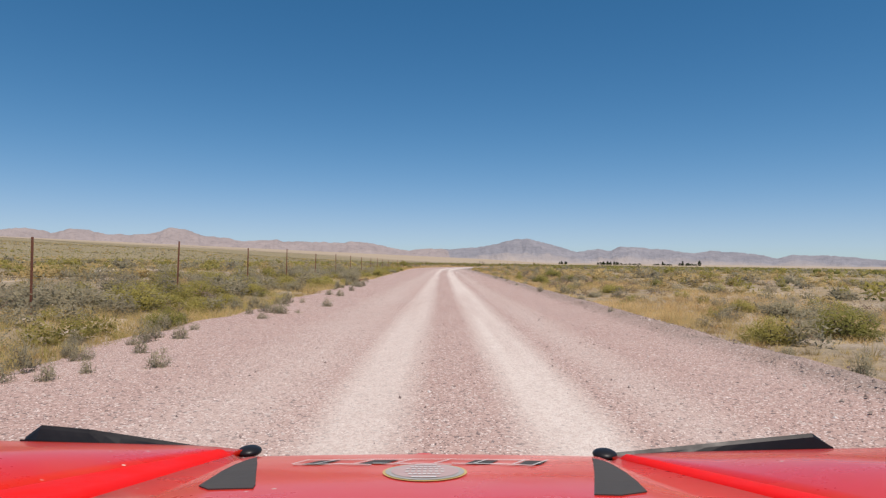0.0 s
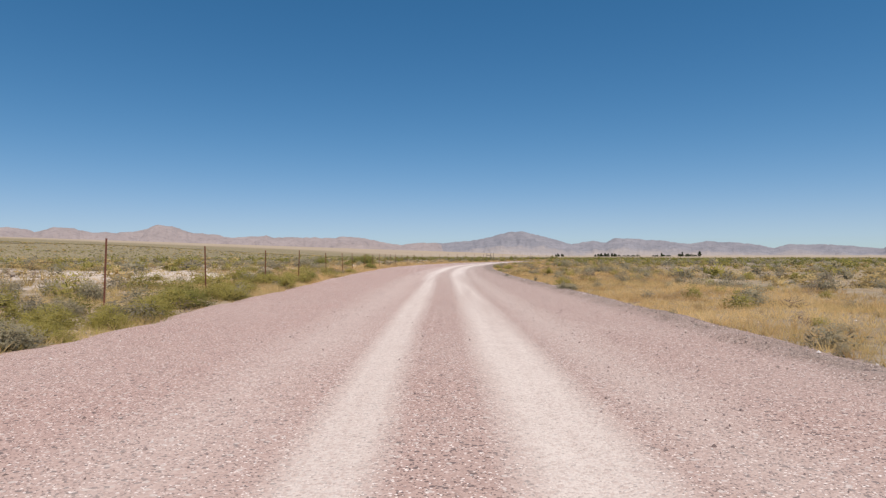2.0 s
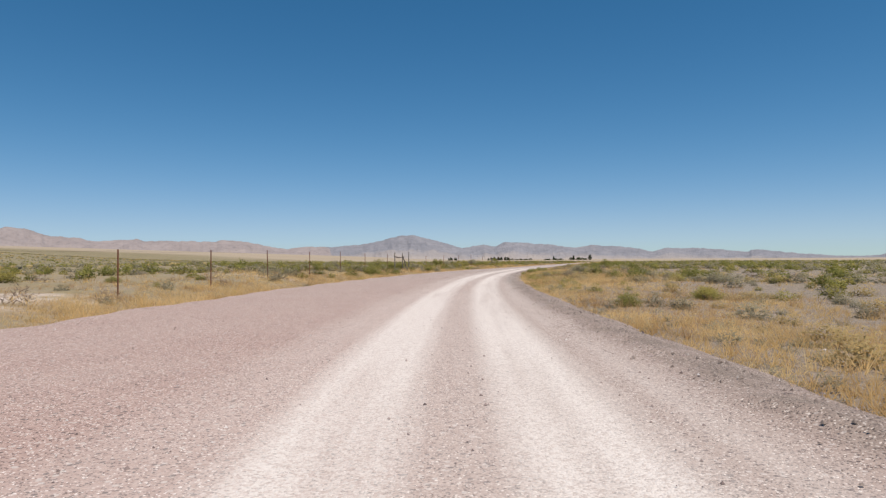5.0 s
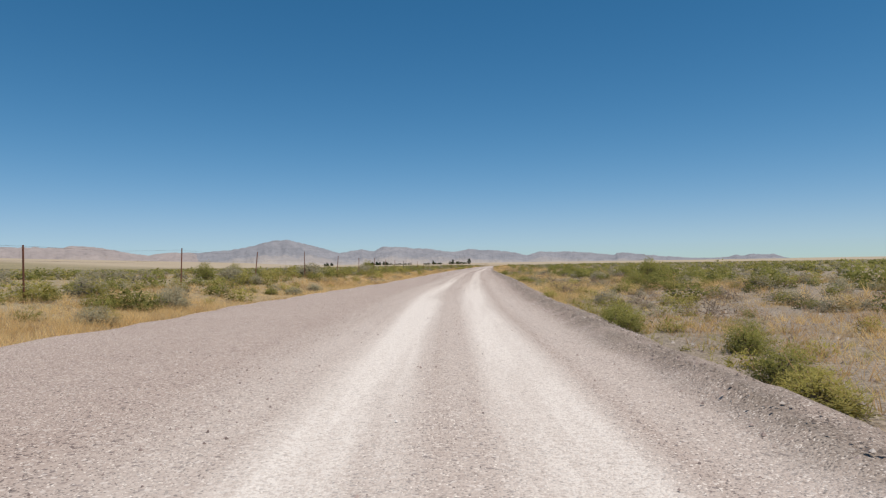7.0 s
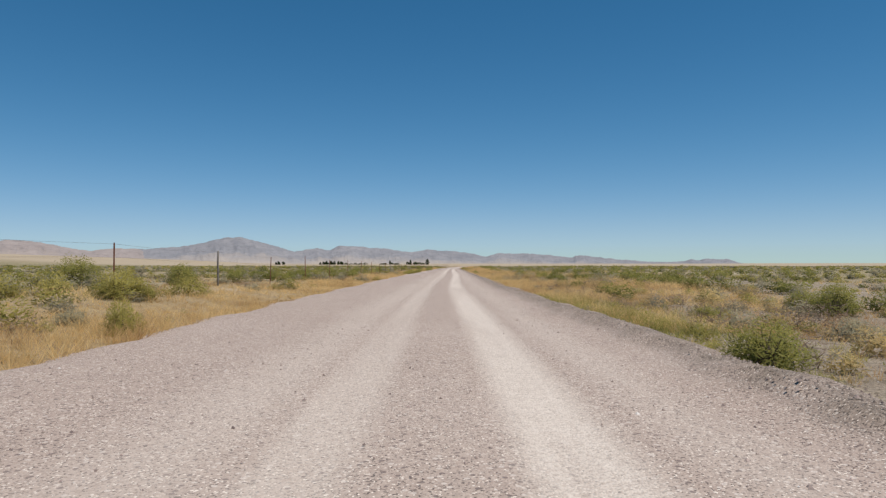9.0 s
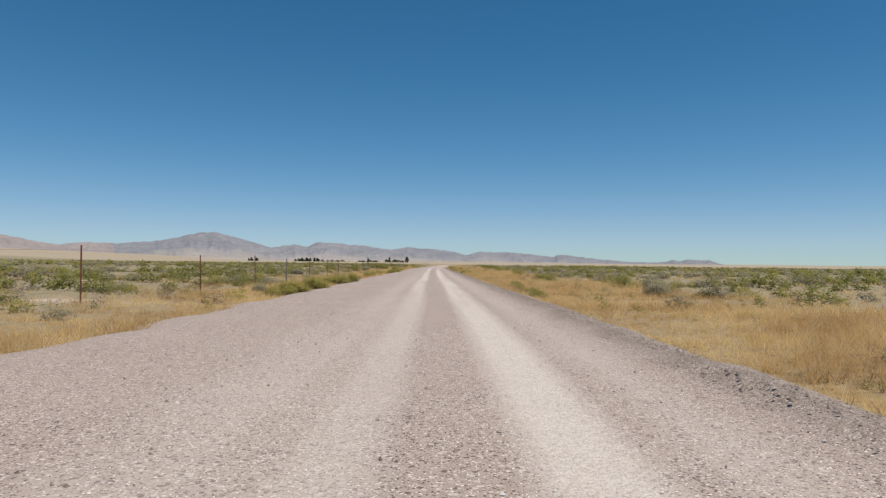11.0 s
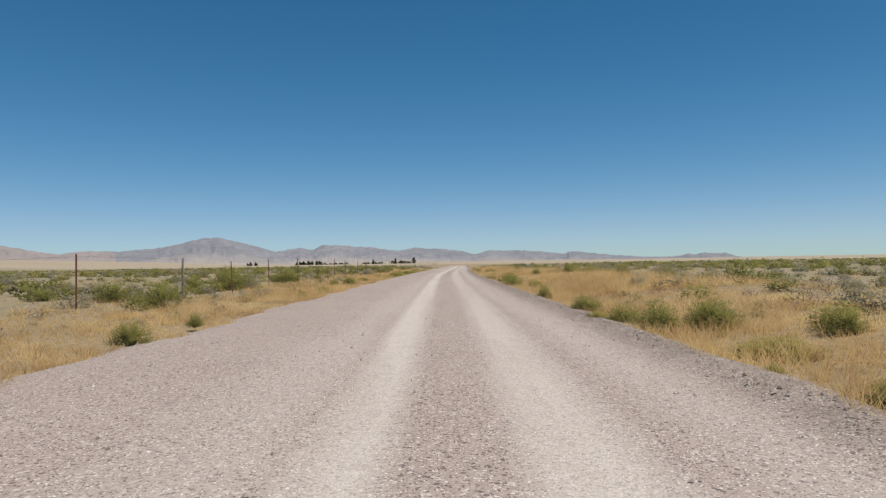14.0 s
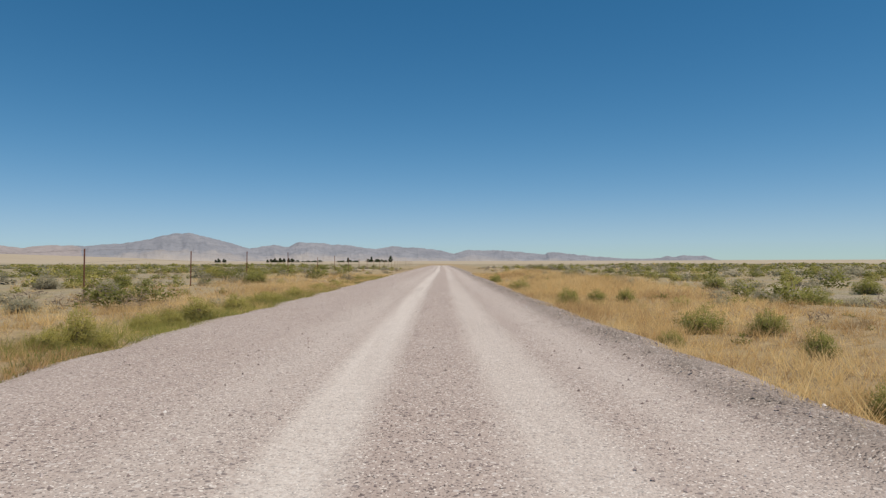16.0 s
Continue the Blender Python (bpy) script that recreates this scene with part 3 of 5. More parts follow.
def fence_brace():
    """The rail and the slanting log lashed to three wooden posts."""
    a, b = fence_xyz(221.0), fence_xyz(223.8)
    root = tagged(new("fence_brace"), "weathered log brace lashed to wooden fence posts", "fence brace")
    root.location = a
    d = b - a
    def log(a0, b0, r0, r1, sag, seed):
        """A crooked log with knots and a rough outline."""
        rng, pts, rad = random.Random(seed), [], []
        for k in range(9):
            t = k / 8
            q = Vector(a0).lerp(Vector(b0), t)
            pts.append(tuple(q + Vector((rng.gauss(0, 0.008), rng.gauss(0, 0.008), -sag * math.sin(math.pi * t) + rng.gauss(0, 0.012)))))
            rad.append((r0 + (r1 - r0) * t) * rng.uniform(0.86, 1.16))
        return tube_bm(pts, rad, 9)

    part("rail", log(Vector((0, 0.06, 1.38)), d + Vector((0, 0.05, 1.30)), 0.075, 0.05, 0.05, 5), M_WOOD, root, smooth_shade=True)
    e = fence_xyz(225.4) - a
    part("strut", log(d + Vector((0.03, -0.05, 1.5)), e + Vector((0, -0.12, -0.03)), 0.048, 0.06, 0.03, 6), M_WOOD, root, smooth_shade=True)
    lash = bmesh.new()
    for k in range(3):
        tube_bm([(math.cos(q) * 0.075, math.sin(q) * 0.075 + 0.02, 1.34 + 0.03 * k + 0.01 * q / 6.3) for q in np.linspace(0, 2 * math.pi, 11)], [0.003] * 11, 4, lash)
    part("wire_lashing", lash, M_WIRE, root, "twisted wire lashing")


fence()
fence_brace()


# ---- plants ----
def dome(p):
    """Soft directions of a rounded crown: away from its heart, and up."""
    n = p * np.array([1.0, 1.0, 0.7]) - np.array([0, 0, 0.15])
    n = n / np.maximum(np.linalg.norm(n, axis=1)[:, None], 1e-6) + np.array([0, 0, 0.35])
    return n / np.linalg.norm(n, axis=1)[:, None]


def shaded(v, soft):
    """Normals for loose triangles, part their own, part those of the whole crown; turns each triangle outward."""
    t = v.reshape(-1, 3, 3)
    out = dome(t.mean(1))
    face = np.cross(t[:, 1] - t[:, 0], t[:, 2] - t[:, 0])
    turn = np.sum(face * out, axis=1) < 0
    t[turn] = t[turn][:, ::-1]
    face[turn] *= -1
    n = (1 - soft) * face / np.maximum(np.linalg.norm(face, axis=1)[:, None], 1e-9) + soft * out
    return np.repeat(n / np.linalg.norm(n, axis=1)[:, None], 3, axis=0)


def triangles(base, dirs, length, wide, rng):
    side = np.cross(dirs, rng.normal(0, 1, base.shape))
    side /= np.maximum(np.linalg.norm(side, axis=1)[:, None], 1e-9)
    v = np.stack([base - side * wide / 2, base + side * wide / 2, base + dirs * length[:, None]], 1).reshape(-1, 3)
    v[:, 2] = np.maximum(v[:, 2], 0.0)
    return v


def bush(rng, clumps, per, leaf, wide, open_=0.0):
    """A bush one metre wide and one high: leafy clumps at the ends of branches, with gaps between. Returns triangles and branch tips."""
    k = np.arange(clumps)
    az = k * 2.39996 + rng.uniform(-0.5, 0.5, clumps)
    up = 1 - (k + 0.5) / clumps * 0.98
    out = np.sqrt(1 - up * up)
    r = 0.37 * (1 + 0.16 * np.sin(az * 2 + rng.uniform(0, 6)) + rng.normal(0, 0.10, clumps))
    tip = np.stack([np.cos(az) * out * r, np.sin(az) * out * r, 0.09 + 0.69 * up * rng.uniform(0.8, 1.15, clumps)], 1)
    size = rng.uniform(0.09, 0.16, clumps)
    d = rng.normal(0, 1, (clumps, per, 3))
    d /= np.linalg.norm(d, axis=2)[:, :, None]
    d += dome(tip)[:, None, :] * 0.45
    inner = np.where(rng.uniform(0, 1, (clumps, per, 1)) < 0.35, rng.uniform(0.4, 0.85, (clumps, per, 1)), 1.0)
    base = tip[:, None, :] * inner + d * (size[:, None] * rng.uniform(0.2, 1.0, (clumps, per)) ** 0.5)[:, :, None]
    base[:, :, 2] *= 1.0 - 0.15 * open_
    dirs = d * 0.35 + rng.normal(0, 0.6, d.shape) + np.array([0, 0, 0.3])
    dirs = dirs.reshape(-1, 3)
    dirs /= np.linalg.norm(dirs, axis=1)[:, None]
    n = len(dirs)
    grow = np.where(inner.reshape(-1) < 1.0, 1.8, 1.0)
    return triangles(base.reshape(-1, 3), dirs, leaf * grow * rng.uniform(0.6, 1.35, n), wide * grow[:, None] * rng.uniform(0.7, 1.3, (n, 1)), rng), tip


def tuft(rng, blades, wide, spread=0.5):
    """A tuft one metre wide and one high: thin blades that fan out of one root."""
    az, u = rng.uniform(0, 6.283, blades), rng.uniform(0, 1, blades) ** 0.6
    base = np.stack([np.cos(az) * u * 0.2, np.sin(az) * u * 0.2, np.zeros(blades)], 1)
    tip = np.stack([np.cos(az) * u * spread, np.sin(az) * u * spread, rng.uniform(0.45, 1.0, blades) * (1.0 - 0.45 * u)], 1)
    tip[:, :2] += rng.normal(0, 0.06, (blades, 2))
    d = tip - base
    ln = np.linalg.norm(d, axis=1)
    return triangles(base, d / ln[:, None], ln, wide, rng)


def heart(rng, rings=3, sides=7, wide=0.33, tall=0.66):
    """The close-set twigs at a bush's heart: a lumpy closed mass below the leaves, as triangles."""
    rows = []
    for i in range(rings):
        u = i / rings
        w = wide * math.cos(u * 1.35) * (0.6 if i == 0 else 1.0)
        a = np.linspace(0, 2 * np.pi, sides, endpoint=False) + 0.4 * i + rng.uniform(-0.2, 0.2, sides)
        r = w * rng.uniform(0.75, 1.2, sides)
        rows.append(np.stack([np.cos(a) * r, np.sin(a) * r, np.full(sides, tall * math.sin(u * 1.45)) * rng.uniform(0.85, 1.15, sides)], 1))
    top = np.array([0.0, 0.0, tall])
    out = []
    for i in range(rings):
        for j in range(sides):
            a, b = rows[i][j], rows[i][(j + 1) % sides]
            if i + 1 < rings:
                c, d = rows[i + 1][j], rows[i + 1][(j + 1) % sides]
                out += [a, b, d, a, d, c]
            else:
                out += [a, b, top]
    return np.array(out)


def stem_bm(tips, rng, count=26, twigs=True):
    """Thin woody stems that fork from one root, round the twiggy heart."""
    bm = bmesh.new()
    root = bm.verts.new((0, 0, -0.05))
    for k in range(count):
        t = Vector(tips[k % len(tips)])
        mid = t * 0.45 + Vector(rng.normal(0, 0.02, 3)) + Vector((0, 0, 0.04))
        q = t.normalized().to_track_quat("Z", "Y")
        ring = [bm.verts.new(mid + q @ Vector((math.cos(a) * 0.011, math.sin(a) * 0.011, 0))) for a in (0, 2.1, 4.2)]
        tip = bm.verts.new(t)
        for a in range(3):
            bm.faces.new((root, ring[a], ring[(a + 1) % 3]))
            bm.faces.new((ring[a], tip, ring[(a + 1) % 3]))
    v = heart(rng, 4, 9, 0.17, 0.46) if twigs else []
    for i in range(0, len(v), 3):
        bm.faces.new([bm.verts.new(c) for c in v[i:i + 3]])
    return bm


PLANTS = {
    # name: material, clumps, leaves a clump, leaf length, leaf width, label, category
    "sagebrush": (M_SAGE, 44, 62, 0.062, 0.019, "low grey-green sagebrush growing in sandy soil", "shrub"),
    "rabbitbrush": (M_OLIVE, 40, 62, 0.088, 0.0135, "yellowish olive rabbitbrush among dry grass", "shrub"),
    "greasewood": (M_GREEN, 50, 78, 0.045, 0.0155, "dense dark green desert bush among dry grass", "shrub"),
    "weed": (M_SAGE, 16, 34, 0.11, 0.022, "small upright grey-green weed on the gravel edge", "weed"),
}
MADE = {}


def plant(kind, s, lat, width, height, rng, sink=0.04):
    """One bush at a place beside the road; four shapes of each kind share their meshes."""
    mat, clumps, per, leaf, wide, label, cat = PLANTS[kind]
    k = rng.integers(0, 4)
    if (kind, k) not in MADE:
        g = np.random.default_rng(100 + 7 * k + len(kind))
        v, tips = bush(g, clumps, per, leaf, wide)
        nor = shaded(v, 0.65)
        fol = from_arrays("foliage", v, np.arange(len(v)).reshape(-1, 3), mat, None, True, nor)
        st = bpy.data.meshes.new("woody_base")
        bm = stem_bm(tips, g, 26 if clumps > 20 else 8, clumps > 20)
        bm.to_mesh(st)
        bm.free()
        st.materials.append(M_STEM)
        MADE[kind, k] = fol, st
    fol, st = MADE[kind, k]
    root = tagged(new(kind), label, cat, group="roadside " + cat + "s")
    x, y = at(s, lat)
    z = float(ground_z(x, y, s, lat)) if not (-edge_left(s) - 0.9 < lat < edge_right(s) + 0.9) else (0.02 if lat > 0 else -0.05)
    root.matrix_basis = pose(float(x), float(y), z - sink, 0, 0, rng.uniform(0, 360)) @ Matrix.Diagonal((width, width, height, 1))
    for name, me in (("foliage", fol), ("woody_base", st)):
        new(name, me).parent = root
    return root


SAGE = [(15.5, 8.1, 1.2, 0.5), (26.7, -11.1, 1.1, 0.7), (26.3, -6.0, 1.0, 0.5), (38.9, -5.3, 1.2, 0.8), (44.0, -6.7, 1.0, 0.6), (47.1, -6.5, 1.6, 0.7), (51.2, 9.6, 0.8, 0.5),
        (70.3, -5.4, 0.9, 0.45), (78.2, -8.6, 0.8, 0.6), (96.4, -9.3, 0.9, 0.5), (111.2, -10.8, 1.8, 0.9), (134.3, -16.2, 1.8, 1.2), (148.1, 6.6, 1.0, 0.5),
        (214.5, 7.0, 1.1, 0.5), (231.4, -7.8, 1.0, 0.5), (236.0, -8.2, 1.2, 0.7), (252.6, -12.6, 1.6, 1.0), (245.1, -7.0, 1.0, 0.45), (259.1, -10.0, 2.1, 1.1), (247.7, -9.6, 0.7, 0.6),
        (276.2, -9.3, 1.5, 1.2), (263.0, 9.3, 1.3, 0.7), (291.4, -6.9, 0.7, 0.4), (372.6, 10.6, 1.3, 0.8)]
OLIVE_FIRST = [(19.5, -7.2, 1.3, 0.55), (22.0, -6.3, 1.0, 0.5), (23.5, -8.0, 1.4, 0.6), (18.0, -5.9, 0.9, 0.4), (28.5, -6.8, 1.2, 0.55), (31.5, -5.9, 1.0, 0.5), (35.0, -6.2, 1.1, 0.5),
               (66.0, -5.7, 1.0, 0.5), (68.2, -6.3, 1.2, 0.6), (71.3, -5.6, 0.9, 0.45), (75.4, -5.9, 1.1, 0.55), (81.0, -6.0, 1.0, 0.5), (83.8, -6.6, 1.2, 0.6), (50.5, -5.7, 0.9, 0.5), (99.0, -6.4, 1.0, 0.5)]
OLIVE = [(10.4, 5.4, 0.95, 0.5), (17.3, 7.9, 0.8, 0.4), (15.3, -5.6, 1.2, 0.5), (14.9, -6.9, 1.8, 0.7), (36.1, -9.5, 0.7, 0.6), (27.6, 7.0, 0.7, 0.4), (51.8, 6.1, 0.7, 0.5),
         (54.3, -5.3, 0.9, 0.7), (57.3, -5.7, 1.1, 0.75), (60.8, -5.9, 1.4, 0.7), (63.0, -6.0, 0.7, 0.6), (73.2, -6.6, 1.1, 0.5), (89.8, -6.5, 0.9, 0.75), (86.0, -5.6, 0.7, 0.6),
         (94.5, -7.4, 0.8, 0.5), (88.7, 5.2, 0.8, 0.45), (110.7, -7.2, 1.1, 0.5), (106.0, 7.0, 0.5, 0.6), (128.3, 5.2, 0.7, 0.5), (137.2, 4.9, 0.7, 0.45), (207.1, 3.9, 0.5, 0.45), (222.3, 4.3, 0.8, 0.4), (238.8, 4.6, 0.7, 0.4)]
OLIVE_LATER = [(290.7, -5.6, 0.7, 0.75), (296.5, -8.5, 1.6, 0.9), (369.4, -5.3, 1.1, 0.65), (366.1, -5.5, 1.1, 0.55), (364.5, -5.8, 0.7, 0.5), (376.5, -5.6, 1.0, 0.7),
               (397.3, -5.6, 1.0, 0.65), (398.3, -5.3, 0.7, 0.55), (403.3, -5.2, 0.8, 0.6), (396.5, 4.9, 0.7, 0.45), (395.2, 4.5, 0.5, 0.4), (409.2, 4.9, 0.9, 0.5)]
GREEN = [(11.4, 7.0, 1.35, 0.65), (55.0, 9.3, 1.7, 0.7), (12.0, -5.0, 0.8, 0.45), (44.6, 8.8, 1.0, 0.6), (42.3, 6.4, 1.25, 0.65), (78.2, -6.4, 1.6, 0.6), (94.0, -6.4, 1.0, 0.7), (127.3, -10.8, 1.3, 0.7),
         (129.4, -14.1, 2.0, 1.0), (125.9, -8.3, 1.0, 0.8), (151.4, -16.2, 2.0, 1.2), (142.5, -12.4, 2.4, 1.5), (148.9, -13.6, 2.4, 1.5), (222.0, -13.4, 2.6, 1.3), (224.5, -13.0, 1.6, 1.1),
         (225.7, -8.9, 1.1, 0.7), (227.7, -9.0, 0.8, 0.6), (223.0, -12.1, 1.9, 1.0), (223.9, -12.0, 1.2, 0.85), (226.7, -12.2, 1.4, 0.95), (212.7, 4.4, 1.1, 0.6), (228.5, 4.4, 1.0, 0.55), (286.0, 12.5, 2.0, 0.9), (222.5, 8.6, 0.9, 0.6), (223.4, 4.6, 0.7, 0.5), (225.5, 5.2, 0.7, 0.5)]
GREEN_MID = [(229.7, 4.6, 0.9, 0.5), (270.4, 12.8, 1.8, 1.2), (254.3, -14.8, 1.4, 1.2), (249.9, 11.6, 1.7, 0.9), (257.8, 12.2, 2.1, 1.1), (248.0, 9.4, 1.3, 0.9), (281.2, 10.1, 2.1, 1.1), (258.1, 5.2, 0.9, 0.5),
             (255.1, 5.4, 0.6, 0.4), (277.4, 9.0, 1.8, 1.0), (273.3, 9.1, 1.6, 0.8), (303.2, -13.4, 2.1, 1.3), (286.7, 5.2, 1.2, 0.65), (293.8, 6.0, 0.8, 0.4), (297.2, 10.1, 1.2, 0.7),
             (313.0, 11.6, 1.5, 0.9), (306.1, -10.7, 1.4, 1.0), (365.9, 5.0, 0.5, 0.4), (363.2, 4.9, 0.6, 0.4), (369.8, 4.9, 0.8, 0.55), (373.3, 9.3, 1.4, 0.8), (374.4, 4.8, 0.6, 0.3)]
GREEN_LATE = [(381.5, 4.7, 0.7, 0.35), (399.6, 7.5, 1.2, 0.6), (410.1, 8.8, 1.6, 0.8), (404.3, 8.2, 1.4, 0.75), (466.7, -10.8, 1.7, 1.3), (475.9, -10.1, 1.6, 1.1), (459.1, -5.5, 0.45, 0.4), (463.0, -5.4, 0.75, 0.4),
              (465.3, 4.6, 1.3, 0.65), (464.8, 8.3, 0.9, 0.7), (454.4, 4.4, 0.5, 0.6), (470.8, 9.2, 0.9, 0.6), (473.9, -5.8, 1.0, 0.6), (476.5, 9.3, 1.4, 0.8)]

GREEN_MORE = [(261.7, -15.8, 1.15, 1.15), (254.7, 10.6, 1.47, 1.47), (247.3, 8.1, 1.3, 0.94), (253.4, 4.4, 0.92, 0.37), (251.9, 5.6, 0.52, 0.26), (370.4, 4.6, 0.63, 0.25), (379.9, -4.8, 0.88, 0.6), (384.4, 3.3, 0.33, 0.2), (378.4, 3.3, 0.68, 0.28), (392.4, 8.4, 1.52, 0.66), (385.5, 7.9, 1.08, 0.74), (414.2, -5.0, 1.06, 0.27), (410.8, 3.1, 0.58, 0.51), (415.3, 7.1, 0.73, 0.49)]
GREEN_LAST = [(444.1, -4.9, 0.63, 0.43), (454.4, -10.4, 1.18, 0.79), (452.6, -8.0, 1.04, 0.87), (447.0, -5.0, 0.36, 0.3), (468.5, -10.8, 1.87, 1.09), (448.2, 2.9, 0.5, 0.44), (444.9, 4.3, 0.81, 0.61), (462.5, 3.9, 0.87, 0.5), (480.0, 3.2, 1.06, 0.33), (480.0, 8.6, 0.9, 0.75), (487.1, 3.8, 0.73, 0.46), (470.3, 3.35, 0.75, 0.6), (471.4, 3.75, 0.95, 0.75), (473.0, 3.2, 0.3, 0.35)]
GREEN_EXTRA = [(428.3, -5.2, 1.34, 0.96), (442.7, -12.0, 1.39, 0.81), (427.8, 2.7, 0.58, 0.38), (424.9, 3.0, 0.67, 0.42), (430.4, 4.6, 0.55, 0.44), (439.8, 7.6, 1.36, 0.78), (437.5, 8.4, 1.43, 0.8), (433.5, 7.7, 1.02, 0.58), (432.4, 8.8, 1.27, 0.71), (291.4, -11.7, 1.57, 1.7), (288.7, -11.5, 0.96, 0.72), (283.4, 4.6, 1.4, 0.53), (279.8, 8.1, 0.94, 0.62), (273.2, 5.4, 0.29, 0.29), (124.5, -7.7, 0.92, 0.69), (430.6, -5.1, 1.0, 0.65)]
OLIVE_MORE = [(92.0, -6.3, 0.82, 0.68), (386.8, 3.4, 0.52, 0.26), (419.8, -5.0, 1.51, 0.53), (423.9, -4.6, 1.11, 0.55), (414.6, -6.2, 0.91, 0.46), (415.5, 3.6, 1.0, 0.39), (427.5, 4.7, 0.86, 0.39), (446.4, 2.8, 0.44, 0.22), (440.2, 3.0, 0.21, 0.15), (477.5, -6.4, 0.72, 0.48), (483.2, -6.2, 0.83, 0.33), (484.0, 4.6, 0.84, 0.42), (489.6, -5.0, 0.8, 0.31), (495.5, -4.8, 1.36, 0.54), (491.3, 3.4, 0.39, 0.25)]
OLIVE_EXTRA = [(382.8, -5.2, 0.6, 0.62), (440.0, -4.9, 0.95, 0.47), (441.9, 3.9, 1.22, 0.31), (275.3, 3.7, 1.07, 0.27), (271.2, 4.0, 0.45, 0.15), (115.8, 4.2, 0.58, 0.29)]
SAGE_MORE = [(91.4, -8.6, 0.85, 0.56), (86.3, 4.4, 0.68, 0.25), (84.1, 4.3, 0.88, 0.27), (368.1, -7.2, 0.7, 0.47), (494.0, 2.9, 1.07, 0.3)]
GREEN_END = [(448.3, 3.15, 0.65, 0.5), (446.0, 3.2, 0.7, 0.5), (445.0, 3.5, 0.9, 0.62), (444.6, 4.3, 0.9, 0.6), (439.0, 3.3, 0.45, 0.34), (442.7, 5.2, 0.7, 0.45),
             (505.3, 3.35, 0.45, 0.3), (506.5, 4.3, 0.8, 0.5), (505.8, 5.0, 0.7, 0.42), (503.8, 4.6, 0.45, 0.42), (501.0, 3.5, 0.4, 0.36), (513.4, 3.5, 0.85, 0.6), (514.8, 4.6, 0.6, 0.45), (513.3, 5.0, 0.55, 0.5), (522.5, 3.3, 1.0, 0.6),
             (533.4, 3.2, 1.0, 0.6), (523.7, 11.7, 1.2, 0.75), (512.5, 9.5, 1.1, 0.65), (519.2, 15.2, 1.0, 0.65), (416.4, 4.2, 0.65, 0.42), (410.2, 3.4, 0.6, 0.32), (422.6, 3.9, 0.9, 0.55), (421.0, 8.8, 1.4, 0.75), (414.0, 7.3, 0.6, 0.6),
             (416.5, 7.7, 0.85, 0.55), (438.5, 9.3, 1.8, 0.75), (430.8, 9.5, 1.3, 0.68), (520.4, -11.7, 0.9, 0.75), (528.2, -9.0, 1.4, 0.7),
             (370.1, 3.5, 0.75, 0.5), (367.8, 3.45, 0.65, 0.52), (366.0, 3.45, 0.5, 0.36), (364.8, 3.5, 0.6, 0.42), (363.4, 3.45, 0.65, 0.44), (212.4, 3.0, 1.15, 0.6), (125.5, -8.2, 0.95, 0.75), (431.0, -10.8, 1.1, 0.65)]
OLIVE_END = [(73.6, -5.8, 0.85, 0.52), (77.7, -6.4, 1.1, 0.54), (82.2, -6.7, 1.4, 0.56), (90.5, -7.5, 1.6, 0.62), (61.8, -6.9, 1.1, 0.5),
             (505.6, -5.6, 0.6, 0.42), (506.0, -5.4, 0.65, 0.65), (508.5, -5.5, 0.7, 0.4), (509.2, -5.3, 0.6, 0.4), (369.7, -5.1, 1.2, 0.6), (376.3, -5.1, 1.4, 0.62), (366.0, -5.2, 1.0, 0.48), (364.9, -5.3, 0.7, 0.34), (122.9, 5.2, 1.1, 0.55), (118.1, 4.3, 0.5, 0.3), (128.6, 5.0, 0.55, 0.42), (509.6, -4.9, 0.75, 0.55), (512.8, -5.1, 0.8, 0.55), (516.2, -5.2, 1.1, 0.45), (519.0, -5.0, 0.85, 0.5),
             (524.3, -5.1, 1.0, 0.48), (527.9, -5.0, 0.95, 0.5), (505.8, -4.9, 0.35, 0.33), (416.1, 3.6, 0.65, 0.36), (411.3, -5.3, 0.55, 0.5), (413.5, -5.6, 0.6, 0.48), (414.3, -4.9, 0.5, 0.3), (53.7, -6.5, 1.4, 0.46), (59.6, -6.8, 1.5, 0.6), (69.7, -7.2, 2.0, 0.7)]
SAGE_END = [(70.3, -5.6, 0.9, 0.42), (75.0, -7.4, 0.9, 0.45), (516.4, -10.2, 0.8, 0.65), (510.5, -9.1, 0.8, 0.48), (520.5, -14.5, 1.0, 0.6), (515.4, 9.6, 0.65, 0.6), (512.5, 10.6, 0.8, 0.45), (433.3, -17.4, 1.2, 0.55), (214.3, 6.9, 1.3, 0.7), (213.0, 7.6, 0.7, 0.6), (373.6, -8.2, 1.0, 0.6), (137.8, -18.8, 1.9, 1.0), (208.7, 4.2, 0.5, 0.38), (43.4, -6.4, 0.95, 0.48), (48.7, -10.7, 0.95, 0.7), (58.7, -9.2, 1.25, 0.8), (38.6, 4.9, 0.4, 0.22)]


